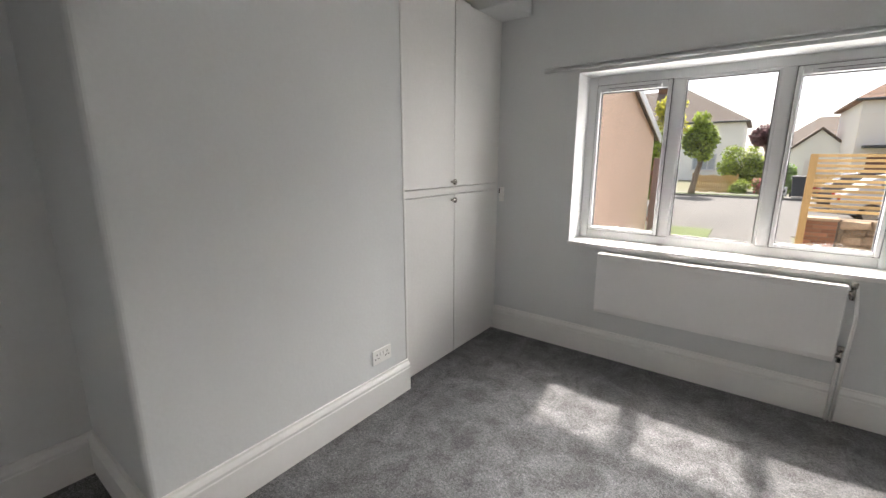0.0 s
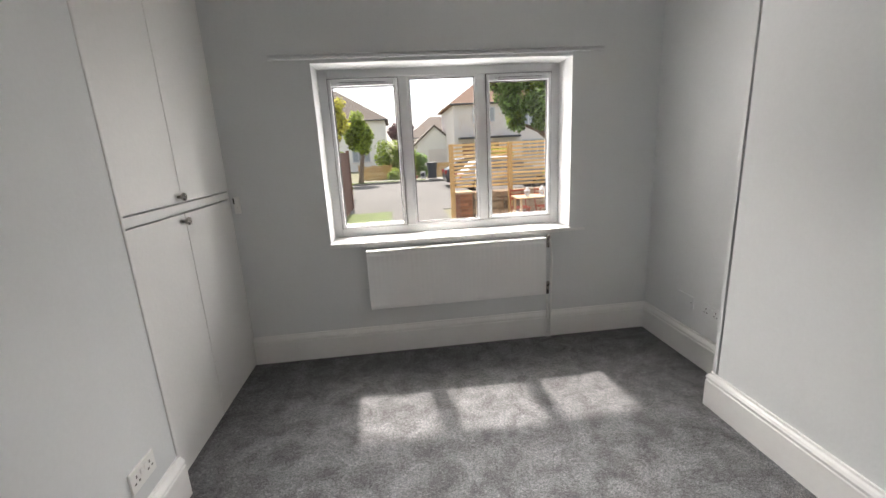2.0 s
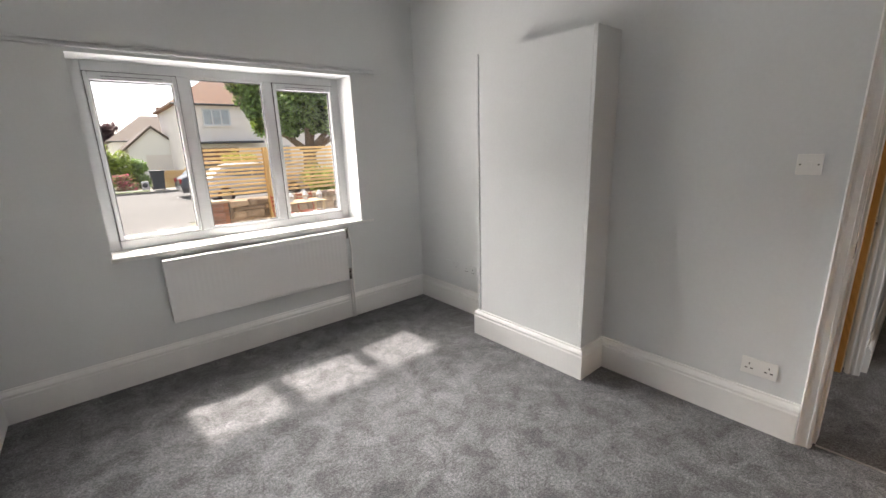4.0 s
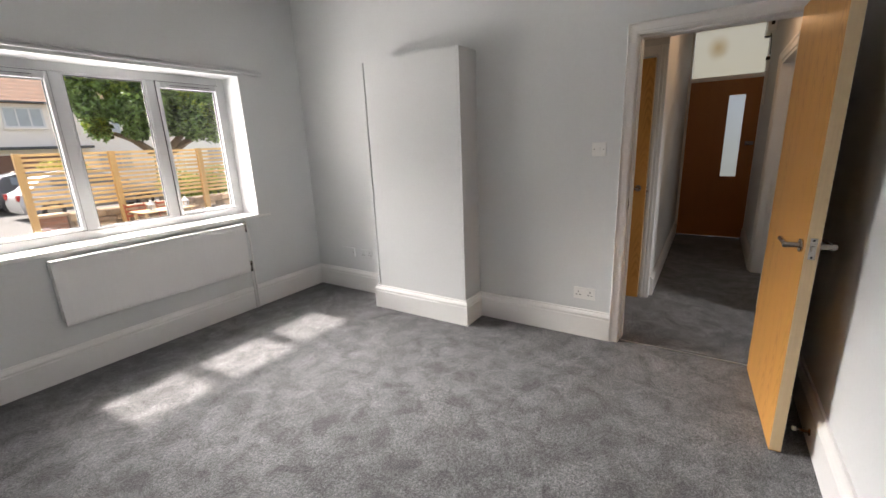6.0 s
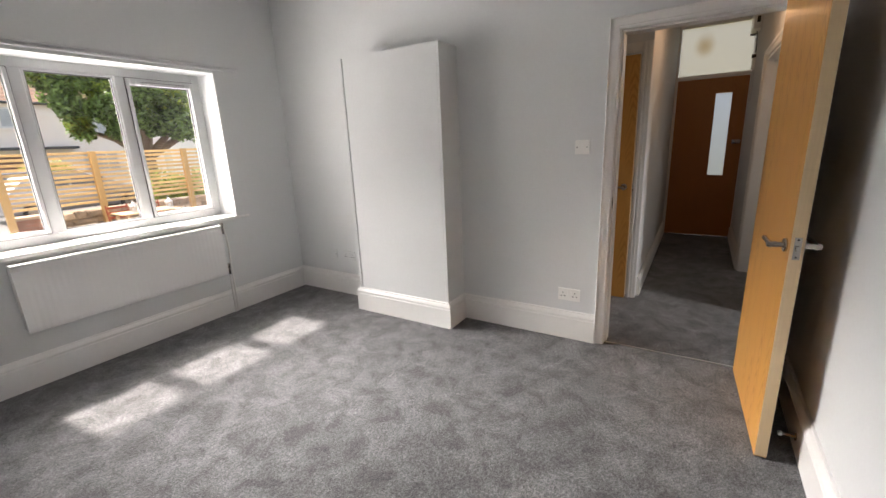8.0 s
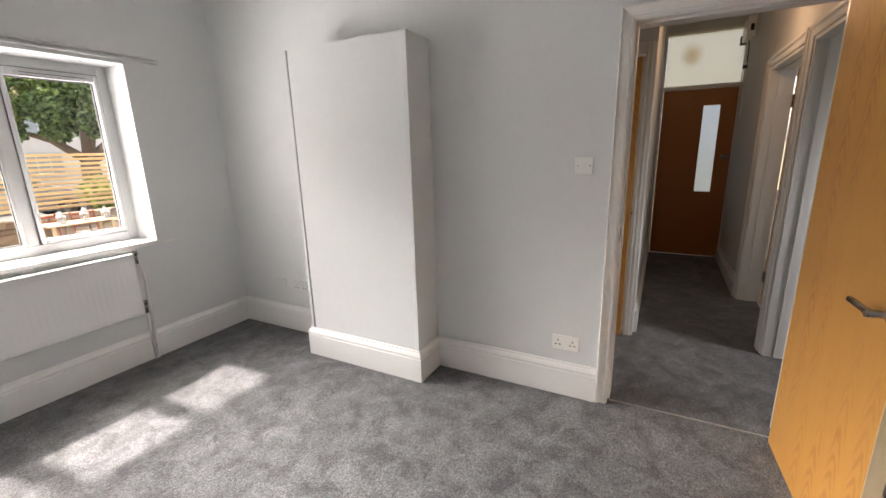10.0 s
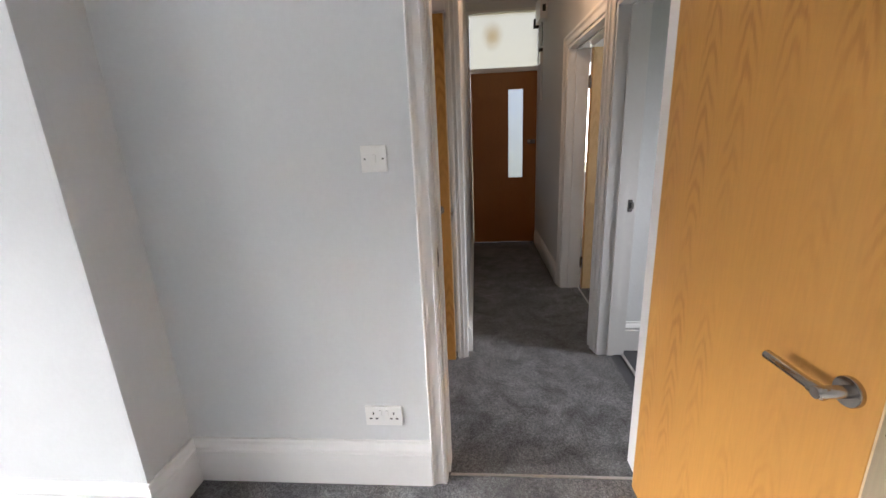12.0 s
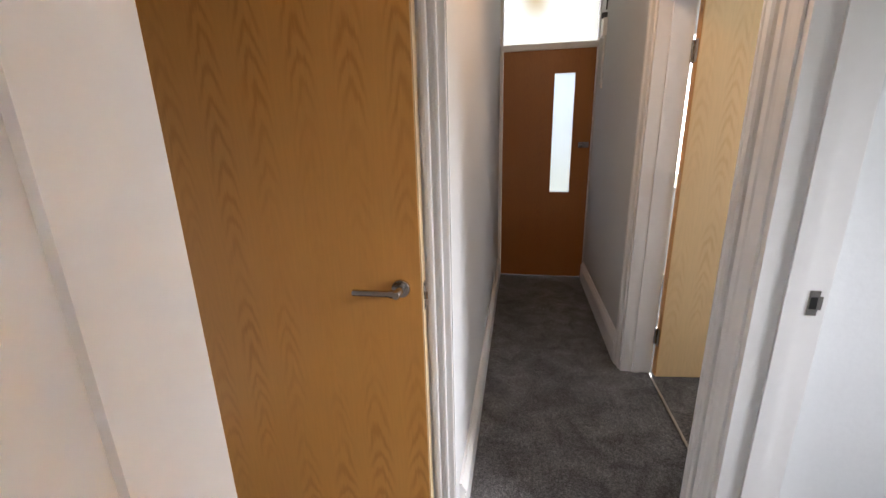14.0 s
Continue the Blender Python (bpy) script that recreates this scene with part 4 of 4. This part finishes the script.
tree("golden_tree", "slender golden-leaved tree behind the brown gate", -3.35, 20.0, 1.9, 0.09, clumps(16, 0.55, 0.5, 1.2, 3.3, 0.36, 41), 3600, 0.075, 42, LEAF_Y)
tree("purple_tree", "dark purple-leaved tree among the far houses", 0.4, 60.0, 2.6, 0.25, clumps(16, 2.0, 1.5, 0.9, 4.1, 0.8, 11), 2600, 0.22, 12, LEAF_P)


def bush(name, label, x, y, n, rx, ry, rz, r, count, size, seed, material):
    b = thing(name, label, "bush", at=pose(x, y, GROUND - 0.02))
    st = bmesh.new()
    tube(st, [(0, 0, 0), (0.02, 0, rz)], [0.05, 0.02], 8)
    part("stem", st, BARK, b)
    cs = [(cx, cy, max(cz, r * 0.7), cr) for cx, cy, cz, cr in clumps(n, rx, ry, rz, rz * 1.05, r, seed)]
    crown("foliage", b, cs, count, size, seed, material)
    return b


bush("hedge_bush", "tall yellow-green garden shrub", -0.7, 30.5, 22, 1.5, 0.9, 1.15, 0.5, 6500, 0.08, 21, LEAF_L)
bush("hedge_bush", "mid-green rounded garden shrub", 0.95, 31.0, 9, 0.7, 0.7, 0.75, 0.45, 2000, 0.09, 22, LEAF)
bush("hedge_bush", "low bright green shrub by the pavement", -0.85, 27.4, 7, 0.4, 0.35, 0.45, 0.3, 1300, 0.06, 23, LEAF_L)
fb = bush("flower_bush", "pink flowering bush by the pavement", 0.02, 27.7, 8, 0.5, 0.4, 0.48, 0.28, 1500, 0.05, 24, LEAF)
crown("flowers", fb, [(cx * 1.03, cy * 1.03 - 0.03, max(cz, 0.2) + 0.02, cr * 1.05) for cx, cy, cz, cr in clumps(8, 0.5, 0.4, 0.48, 0.5, 0.28, 24)], 1000, 0.045, 27, PINK, "pink flowers")
bush("golden_shrub", "golden-leaved shrub behind the slatted fence", 6.2, 28.4, 12, 1.0, 0.6, 0.95, 0.42, 3000, 0.07, 43, LEAF_Y)
bush("hedge_bush", "loose green shrub behind the slatted fence", 4.9, 12.6, 12, 1.2, 0.4, 0.7, 0.36, 2600, 0.07, 44, LEAF_L)
bush("garden_shrub", "yellow-green climbing shrub beside the brown gate", -3.1, 17.0, 12, 0.5, 0.7, 1.5, 0.5, 2800, 0.08, 25, LEAF_L)

# pebbledashed outbuilding with its verge board, and the brown gate
ob_ = thing("outbuilding", "pink pebbledashed outbuilding with a sloping roof", "outbuilding", at=pose(-2.36, 3.6, GROUND - 0.02))
wb = bmesh.new()
PY, PH0, PH1 = 8.4, 5.18, 2.46
vs = [wb.verts.new(p) for p in ((0, 0, 0), (0, PY, 0), (0, PY, PH1), (0, 0, PH0), (-4, 0, 0), (-4, PY, 0), (-4, PY, PH1), (-4, 0, PH0))]
for f in ((0, 1, 2, 3), (5, 4, 7, 6), (1, 5, 6, 2), (4, 0, 3, 7), (3, 2, 6, 7), (0, 4, 5, 1)):
    wb.faces.new([vs[i] for i in f])
part("wall", wb, PEBBLE, ob_)
rb = bmesh.new()
sl = (PH1 - PH0) / PY
for x0, x1, d0, d1 in ((-4.2, 0.10, 0.0, 0.10),):
    vs = [rb.verts.new(p) for p in ((x0, -0.0, PH0 + d0), (x1, -0.0, PH0 + d0), (x1, PY + 0.25, PH1 + d0 + sl * 0.25), (x0, PY + 0.25, PH1 + d0 + sl * 0.25), (x0, -0.0, PH0 + d1), (x1, -0.0, PH0 + d1), (x1, PY + 0.25, PH1 + d1 + sl * 0.25), (x0, PY + 0.25, PH1 + d1 + sl * 0.25))]
    for f in ((3, 2, 1, 0), (4, 5, 6, 7), (0, 1, 5, 4), (1, 2, 6, 5), (2, 3, 7, 6), (3, 0, 4, 7)):
        rb.faces.new([vs[i] for i in f])
part("roof", rb, TILE, ob_)
vb = bmesh.new()
vs = [vb.verts.new(p) for p in ((0.101, 0, PH0 - 0.06), (0.125, 0, PH0 - 0.06), (0.125, PY + 0.26, PH1 - 0.06 + sl * 0.26), (0.101, PY + 0.26, PH1 - 0.06 + sl * 0.26), (0.101, 0, PH0 + 0.12), (0.125, 0, PH0 + 0.12), (0.125, PY + 0.26, PH1 + 0.12 + sl * 0.26), (0.101, PY + 0.26, PH1 + 0.12 + sl * 0.26))]
for f in ((3, 2, 1, 0), (4, 5, 6, 7), (0, 1, 5, 4), (1, 2, 6, 5), (2, 3, 7, 6), (3, 0, 4, 7)):
    vb.faces.new([vs[i] for i in f])
part("verge_board", vb, PVC, ob_, "grey-white verge board")

gate = thing("side_gate", "tall brown boarded garden gate", "gate", at=pose(-2.32, 12.05, GROUND))
gb = mesh("board", boxes((-0.012, 0.012, 0.0, 0.145, 0.03, 1.93), bevel=0.004), BROWN)
for i in range(19):
    o = new("board", gb)
    o.parent, o.location = gate, (0.0, i * 0.15, 0.0)
part("ledge", boxes((-0.05, -0.013, 0, 2.85, 0.3, 0.4)), BROWN, gate)
part("ledge", boxes((-0.05, -0.013, 0, 2.85, 1.5, 1.6)), BROWN, gate)
part("post", boxes((-0.05, 0.05, 2.86, 2.96, 0, 2.0), bevel=0.004), BROWN, gate)

# slatted fence on posts, on a low stone wall
FY = 10.6
fence = thing("slatted_fence", "new pale pine horizontal slatted fence with orange posts", "fence", at=pose(0.645, FY, GROUND))
XS = [0.0, 1.475, 3.31, 5.1, 6.8, 8.5]
pm = mesh("post", boxes((-0.055, 0.055, -0.05, 0.05, 0.0, 2.0), bevel=0.006), POST)
for x in XS:
    o = new("post", pm)
    o.parent, o.location = fence, (x, 0, 0)
for x0, x1 in zip(XS, XS[1:]):
    sm = mesh("slat", boxes((0.0, x1 - x0 - 0.01, -0.011, 0.011, 0.0, 0.052), bevel=0.003), FENCE)
    for k in range(12):
        o = new("slat", sm)
        o.parent, o.location = fence, (x0 + 0.005, 0.062, 0.93 + k * 0.092)
        o.rotation_euler = (0, radians(0.25 * math.sin(k * 2.3 + x0)), 0)
swall = thing("garden_wall", "low buff rubble stone garden wall", "wall", at=pose(1.19, FY + 0.10, GROUND))
part("mortar", boxes((0.0, 7.97, 0.03, 0.30, 0.0, 0.80)), MORTAR, swall)
rnd = random.Random(4)
stones = []
for k in range(12):
    bm = bmesh.new()
    w, h = rnd.uniform(0.14, 0.46), rnd.uniform(0.11, 0.19)
    box(bm, -w / 2, w / 2, -0.05, 0.05, -h / 2, h / 2, 0.03, 2)
    for v in bm.verts:
        v.co += Vector((rnd.uniform(-0.022, 0.022), rnd.uniform(-0.02, 0.012), rnd.uniform(-0.02, 0.02)))
    stones.append((w, h, mesh("stone", bm, STONE)))
z = 0.0
for rh_ in (0.21, 0.13, 0.19, 0.12, 0.15):
    x = rnd.uniform(-0.05, 0.08)
    while x < 7.72:
        w, h, me = rnd.choice(stones)
        o = new("stone", me)
        o.parent, o.location = swall, (x + w / 2, 0.015 + rnd.uniform(-0.015, 0.015), z + rh_ / 2 + rnd.uniform(-0.012, 0.012))
        o.rotation_euler = (0, radians(rnd.uniform(-5, 5)), 0)
        o.scale = (1, 1, rh_ * rnd.uniform(0.86, 1.04) / h)
        x += w + rnd.uniform(0.005, 0.03)
    z += rh_

BRICK = piecewise(mat("red_garden_brick", (0.33, 0.15, 0.09), 0.9, 0.25, 9, 70, 0.05), 0.7, 1.3)
pier = thing("brick_pier", "red brick pier at the end of the stone wall", "pier", at=pose(0.715, FY + 0.09, GROUND))
part("mortar", boxes((0.008, 0.442, 0.008, 0.30, 0.0, 0.80)), MORTAR, pier)
bk = mesh("brick", boxes((0, 0.215, 0, 0.10, 0, 0.065), bevel=0.004), BRICK)
hb_ = mesh("brick", boxes((0, 0.1025, 0, 0.10, 0, 0.065), bevel=0.004), BRICK)
for k in range(10):
    for x, me in (((0, bk), (0.225, bk)) if k % 2 else ((0, hb_), (0.1125, bk), (0.3375, hb_))):
        o = new("brick", me)
        o.parent, o.location = pier, (x, 0, 0.012 + k * 0.075)
part("coping", boxes((-0.02, 0.46, -0.02, 0.32, 0.765, 0.815), bevel=0.008), STONE, pier, "buff stone coping")

# table, chairs and lanterns
tab = thing("garden_table", "pale wooden slatted garden table", "table", at=pose(2.42, 9.45, GROUND))
for k in range(5):
    part("top_slat", boxes((-0.52, 0.52, -0.30 + k * 0.122, -0.19 + k * 0.122, 0.745, 0.77), bevel=0.004), TABLEWOOD, tab)
for sx in (-0.44, 0.44):
    for sy in (-0.24, 0.24):
        part("leg", boxes((sx - 0.025, sx + 0.025, sy - 0.025, sy + 0.025, 0, 0.745), bevel=0.003), TABLEWOOD, tab)


def garden_chair(at):
    c = thing("garden_chair", "red-brown stained folding garden chair", "chair", "chairs at the garden table", at)
    for k in range(4):
        part("seat_slat", boxes((-0.2, 0.2, -0.2 + k * 0.1, -0.12 + k * 0.1, 0.43, 0.45), bevel=0.003), REDWOOD, c)
    for sx in (-0.19, 0.19):
        part("back_leg", tube(bmesh.new(), [(sx, -0.15, 0), (sx, 0.2, 0.5), (sx, 0.27, 0.88)], 0.014, 8), REDWOOD, c)
        part("front_leg", tube(bmesh.new(), [(sx * 0.9, 0.2, 0), (sx * 0.9, -0.18, 0.44)], 0.014, 8), REDWOOD, c)
    for k in range(3):
        part("back_slat", boxes((-0.2, 0.2, 0.235 + 0.014 * k, 0.25 + 0.014 * k, 0.60 + k * 0.1, 0.645 + k * 0.1), bevel=0.003), REDWOOD, c)
    return c


garden_chair(pose(2.2, 9.98, GROUND))
garden_chair(pose(2.82, 9.98, GROUND))


def lantern(at):
    l = thing("lantern", "white metal candle lantern on the garden table", "lantern", "lanterns on the table", at)
    part("base", boxes((-0.05, 0.05, -0.05, 0.05, 0, 0.015), bevel=0.003), PVC, l)
    for sx in (-0.042, 0.042):
        for sy in (-0.042, 0.042):
            part("corner_post", boxes((sx - 0.006, sx + 0.006, sy - 0.006, sy + 0.006, 0.015, 0.12)), PVC, l)
    part("candle", lathe(bmesh.new(), [(0.022, 0.015), (0.022, 0.075), (0.004, 0.08)], seg=12), PVC, l)
    part("roof", lathe(bmesh.new(), [(0.075, 0.12), (0.06, 0.14), (0.03, 0.165), (0.022, 0.19), (0.03, 0.195), (0.006, 0.21)], seg=16), PVC, l)
    part("ring", tube(bmesh.new(), [(0.02 * math.cos(a), 0, 0.225 + 0.02 * math.sin(a)) for a in [i * math.pi / 6 for i in range(13)]], 0.003, 6), PVC, l)
    return l


for x, y in ((2.18, 9.4), (2.56, 9.5), (2.86, 9.42)):
    lantern(pose(x, y, GROUND + 0.77))

# parked cars behind the fence
def parked_car(label, paint, at):
    """A hatchback with glass, wheels and lamps, along x."""
    car = thing("parked_car", label, "car", "parked cars", at)
    prof = [(-2.0, 0.25), (-2.05, 0.55), (-1.98, 0.85), (-1.75, 0.95), (-1.35, 1.36), (-0.9, 1.46), (0.1, 1.45), (0.6, 1.32), (1.15, 0.98), (1.85, 0.84), (2.05, 0.6), (2.05, 0.25)]
    cbm = bmesh.new()
    rows = []
    for y, k in ((-0.82, 0.93), (-0.78, 0.985), (-0.55, 1.0), (0.55, 1.0), (0.78, 0.985), (0.82, 0.93)):
        rows.append([cbm.verts.new((x, y * (1.0 if z < 0.96 else 0.86), 0.25 + (z - 0.25) * k)) for x, z in prof])
    for a, b in zip(rows, rows[1:]):
        for j in range(len(prof)):
            cbm.faces.new((a[j], a[(j + 1) % len(prof)], b[(j + 1) % len(prof)], b[j]))
    cbm.faces.new(rows[0]), cbm.faces.new(rows[-1][::-1])
    part("body", cbm, paint, car, "", True)
    for sy in (-0.765, 0.765):
        part("side_window", boxes((-1.2, -0.3, sy - 0.02, sy + 0.02, 0.98, 1.3), bevel=0.01), DARKGLASS, car)
        part("side_window", boxes((-0.22, 0.65, sy - 0.02, sy + 0.02, 0.98, 1.28), bevel=0.01), DARKGLASS, car)
        for sx in (-1.3, 1.3):
            m = pose(sx, sy, 0.3, 90, 0, 0)
            wheel = part("wheel", lathe(bmesh.new(), [(0.2, -0.1), (0.3, -0.09), (0.31, 0.0), (0.3, 0.09), (0.2, 0.1)], m, 20), RUBBER, car, "black tyre", True)
            part("rim", lathe(bmesh.new(), [(0.05, -0.104), (0.19, -0.102), (0.19, 0.102), (0.05, 0.104)], m, 16), CHROME, wheel)
        part("tail_light", boxes((-2.06, -1.98, sy * 0.9 - 0.1, sy * 0.9 + 0.1, 0.66, 0.84), bevel=0.01), REDLIGHT, car, "red tail light")
        part("headlight", boxes((1.95, 2.06, sy * 0.85 - 0.14, sy * 0.85 + 0.14, 0.58, 0.7), bevel=0.01), PVC, car)
    part("roof_rail", tube(bmesh.new(), [(-1.1, -0.62, 1.46), (-0.9, -0.62, 1.5), (0.0, -0.62, 1.49), (0.2, -0.62, 1.45)], 0.018, 8), CHROME, car, "silver roof rail")

    return car


parked_car("silver hatchback car parked along the road", SILVER, pose(3.95, 18.2, GROUND))
parked_car("dark grey hatchback car beyond the silver one", CARPAINT, pose(3.75, 21.6, GROUND))

# wheelie bin
wbn = thing("wheelie_bin", "dark grey wheelie bin on the far pavement", "bin", at=pose(1.48, 26.0, GROUND + 0.1))
bb = bmesh.new()
vs = [bb.verts.new(p) for p in ((-0.22, -0.25, 0.06), (0.22, -0.25, 0.06), (0.22, 0.22, 0.06), (-0.22, 0.22, 0.06), (-0.29, -0.33, 0.94), (0.29, -0.33, 0.94), (0.29, 0.33, 0.94), (-0.29, 0.33, 0.94))]
for f in ((3, 2, 1, 0), (4, 5, 6, 7), (0, 1, 5, 4), (1, 2, 6, 5), (2, 3, 7, 6), (3, 0, 4, 7)):
    bb.faces.new([vs[i] for i in f])
DKGREY = mat("dark_grey_plastic", (0.045, 0.05, 0.06), 0.5, 0.08)
part("body", bb, DKGREY, wbn)
part("lid", boxes((-0.31, 0.31, -0.36, 0.35, 0.94, 1.0), bevel=0.02), DKGREY, wbn)
for sx in (-0.25, 0.25):
    part("wheel", lathe(bmesh.new(), [(0.1, -0.03), (0.1, 0.03)], pose(sx, 0.25, 0.1, 0, 90, 0), 14), RUBBER, wbn)
part("handle", tube(bmesh.new(), [(-0.2, 0.38, 0.96), (0.2, 0.38, 0.96)], 0.018, 8), DKGREY, wbn)

wu = thing("air_unit", "small white metal outdoor unit beside the bin", "air unit", at=pose(0.95, 26.6, GROUND + 0.1))
part("case", boxes((-0.25, 0.25, -0.12, 0.12, 0.06, 0.72), bevel=0.02), PVC, wu)
part("fan_grille", lathe(bmesh.new(), [(0.19, 0.0), (0.19, 0.012), (0.15, 0.014), (0.05, 0.014)], pose(-0.03, -0.12, 0.40, 90, 0, 0), 20), DKGREY, wu, "dark round fan grille")
for sx in (-0.2, 0.2):
    part("foot", boxes((sx - 0.03, sx + 0.03, -0.14, 0.14, 0.0, 0.06)), DKGREY, wu)

wu.scale = (0.62, 0.62, 0.62)

# orange picket fences
pk2 = thing("picket_fence", "short orange picket fence beyond the bin", "fence", at=pose(1.85, 28.0, GROUND))
for i in range(12):
    part("picket", boxes((i * 0.105, i * 0.105 + 0.09, -0.01, 0.01, 0.06, 0.98 + 0.02 * (i % 2)), bevel=0.004), POST, pk2)
for z0 in (0.3, 0.78):
    part("rail", boxes((0, 1.25, 0.011, 0.05, z0, z0 + 0.07)), POST, pk2)
for x in (0.0, 1.25):
    part("post", boxes((x - 0.04, x + 0.04, 0.012, 0.09, 0, 1.08), bevel=0.004), POST, pk2)
pk = thing("picket_fence", "orange-brown wooden picket fence by the pavement", "fence", at=pose(-3.1, 28.0, GROUND))
pkm = mesh("picket", boxes((0, 0.09, -0.01, 0.01, 0.06, 1.0), bevel=0.004), POST)
for i in range(20):
    o = new("picket", pkm)
    o.parent, o.location = pk, (i * 0.105, 0, 0.03 * math.sin(i * 0.9))
for z0 in (0.3, 0.78):
    part("rail", boxes((0, 2.1, 0.011, 0.05, z0, z0 + 0.07)), POST, pk)
for x in (0.0, 2.1):
    part("post", boxes((x - 0.04, x + 0.04, 0.012, 0.09, 0, 1.08), bevel=0.004), POST, pk)


def house(name, label, x0, x1, y0, y1, eave, ridge, hip, wall, tile, windows, gable=False, extra=None):
    """Walls, hipped or gabled roof, gutter and windows with frames and sills; the front faces -y."""
    h = thing(name, label, "house", at=pose(x0, y0, GROUND - 0.02))
    w, d, e, r = x1 - x0, y1 - y0, eave - GROUND, ridge - GROUND
    b = bmesh.new()
    if gable:
        vs = [b.verts.new(p) for p in ((0, 0, 0), (w, 0, 0), (w, 0, e), (w / 2, 0, r), (0, 0, e), (0, d, 0), (w, d, 0), (w, d, e), (w / 2, d, r), (0, d, e))]
        for f in ((0, 1, 2, 3, 4), (9, 8, 7, 6, 5), (1, 6, 7, 2), (5, 0, 4, 9)):
            b.faces.new([vs[i] for i in f])
    else:
        box(b, 0, w, 0, d, 0, e)
    part("wall", b, wall, h)
    b = bmesh.new()
    o = 0.35
    if gable:
        for s in (0, 1):
            xa, xb = (-0.3, w / 2) if s == 0 else (w + 0.3, w / 2)
            za = e - 0.3 * (r - e) / (w / 2)
            vs = [b.verts.new(p) for p in ((xa, -0.2, za + 0.02), (xb, -0.2, r + 0.02), (xb, d, r + 0.02), (xa, d, za + 0.02), (xa, -0.2, za + 0.2), (xb, -0.2, r + 0.2), (xb, d, r + 0.2), (xa, d, za + 0.2))]
            for f in ((3, 2, 1, 0), (4, 5, 6, 7), (0, 1, 5, 4), (1, 2, 6, 5), (2, 3, 7, 6), (3, 0, 4, 7)):
                b.faces.new([vs[i] for i in f])
    else:
        vs = [b.verts.new(p) for p in ((-o, -o, e), (w + o, -o, e), (w + o, d + o, e), (-o, d + o, e), (-o, -o, e + 0.12), (w + o, -o, e + 0.12), (w + o, d + o, e + 0.12), (-o, d + o, e + 0.12), (hip, d / 2, r), (w - hip, d / 2, r))]
        for f in ((3, 2, 1, 0), (0, 1, 5, 4), (1, 2, 6, 5), (2, 3, 7, 6), (3, 0, 4, 7), (4, 5, 9, 8), (5, 6, 9), (6, 7, 8, 9), (7, 4, 8)):
            b.faces.new([vs[i] for i in f])
    roof = part("roof", b, tile, h)
    if not gable:
        part("gutter", boxes((-o - 0.03, w + o + 0.03, -o - 0.12, -o - 0.005, e + 0.0, e + 0.12), bevel=0.02), DKGREY, h)
        part("chimney", boxes((w * 0.5 - 0.4, w * 0.5 + 0.4, d / 2 - 0.3, d / 2 + 0.3, r - 0.6, r + 0.9), bevel=0.02), TILE_RED, roof)
    for wx, wz, ww, wh in windows:
        f = bmesh.new()
        for a in ((wx, wx + 0.09, wz, wz + wh), (wx + ww - 0.09, wx + ww, wz, wz + wh), (wx + 0.09, wx + ww - 0.09, wz, wz + 0.09), (wx + 0.09, wx + ww - 0.09, wz + wh - 0.09, wz + wh), (wx + ww * 0.34 - 0.035, wx + ww * 0.34 + 0.035, wz + 0.09, wz + wh - 0.09), (wx + ww * 0.66 - 0.035, wx + ww * 0.66 + 0.035, wz + 0.09, wz + wh - 0.09)):
            box(f, a[0], a[1], -0.05, 0.03, a[2], a[3])
        wd = part("window", f, PVC, h)
        part("pane", boxes((wx + 0.05, wx + ww - 0.05, -0.02, 0.0, wz + 0.05, wz + wh - 0.05)), HOUSEGLASS, wd)
        part("sill", boxes((wx - 0.08, wx + ww + 0.08, -0.14, -0.0, wz - 0.1, wz - 0.01)), RENDER2, wd)
    return h


house("house", "cream rendered house with a brown hipped roof", -16.0, -1.5, 44.0, 53.0, 4.4, 7.9, 5.0, RENDER, TILE, ((11.0, 3.2, 1.5, 1.3), (5.0, 3.2, 1.5, 1.3), (11.0, 0.9, 1.8, 1.4)))
hr = house("house", "grey rendered house with a red tiled hipped roof", 4.1, 14.5, 34.0, 42.4, 4.6, 7.6, 3.8, RENDER2, TILE_RED, ((1.52, 3.75, 1.8, 1.15), (5.5, 3.35, 1.7, 1.25), (5.5, 0.9, 2.0, 1.4)))
part("porch_roof", boxes((0.3, 5.2, -0.9, -0.01, 2.5, 2.65), bevel=0.02), DKGREY, hr, "dark flat canopy")
part("garage_door", boxes((0.6, 3.6, -0.04, -0.005, 0.02, 2.2), bevel=0.01), BROWN, hr)
g = house("garage", "pale rendered gabled garage with a brown tiled roof", 1.4, 4.7, 39.5, 46.0, 1.9, 3.35, 0, RENDER, TILE, (), True)
part("garage_door", boxes((1.0, 3.1, -0.06, -0.005, 0.02, 1.85), bevel=0.01), RENDER2, g, "grey up-and-over door")
house("house", "distant bungalow with a wide brown roof", 1.0, 11.0, 50.0, 60.0, 2.6, 5.3, 3.0, RENDER, TILE, ((1.5, 0.9, 1.6, 1.2),))

house("house", "far pale rendered house with a low tiled roof", 17.0, 30.0, 38.0, 48.0, 3.4, 6.2, 4.5, RENDER, TILE, ((2.0, 1.0, 1.8, 1.3), (6.0, 1.0, 1.8, 1.3)))
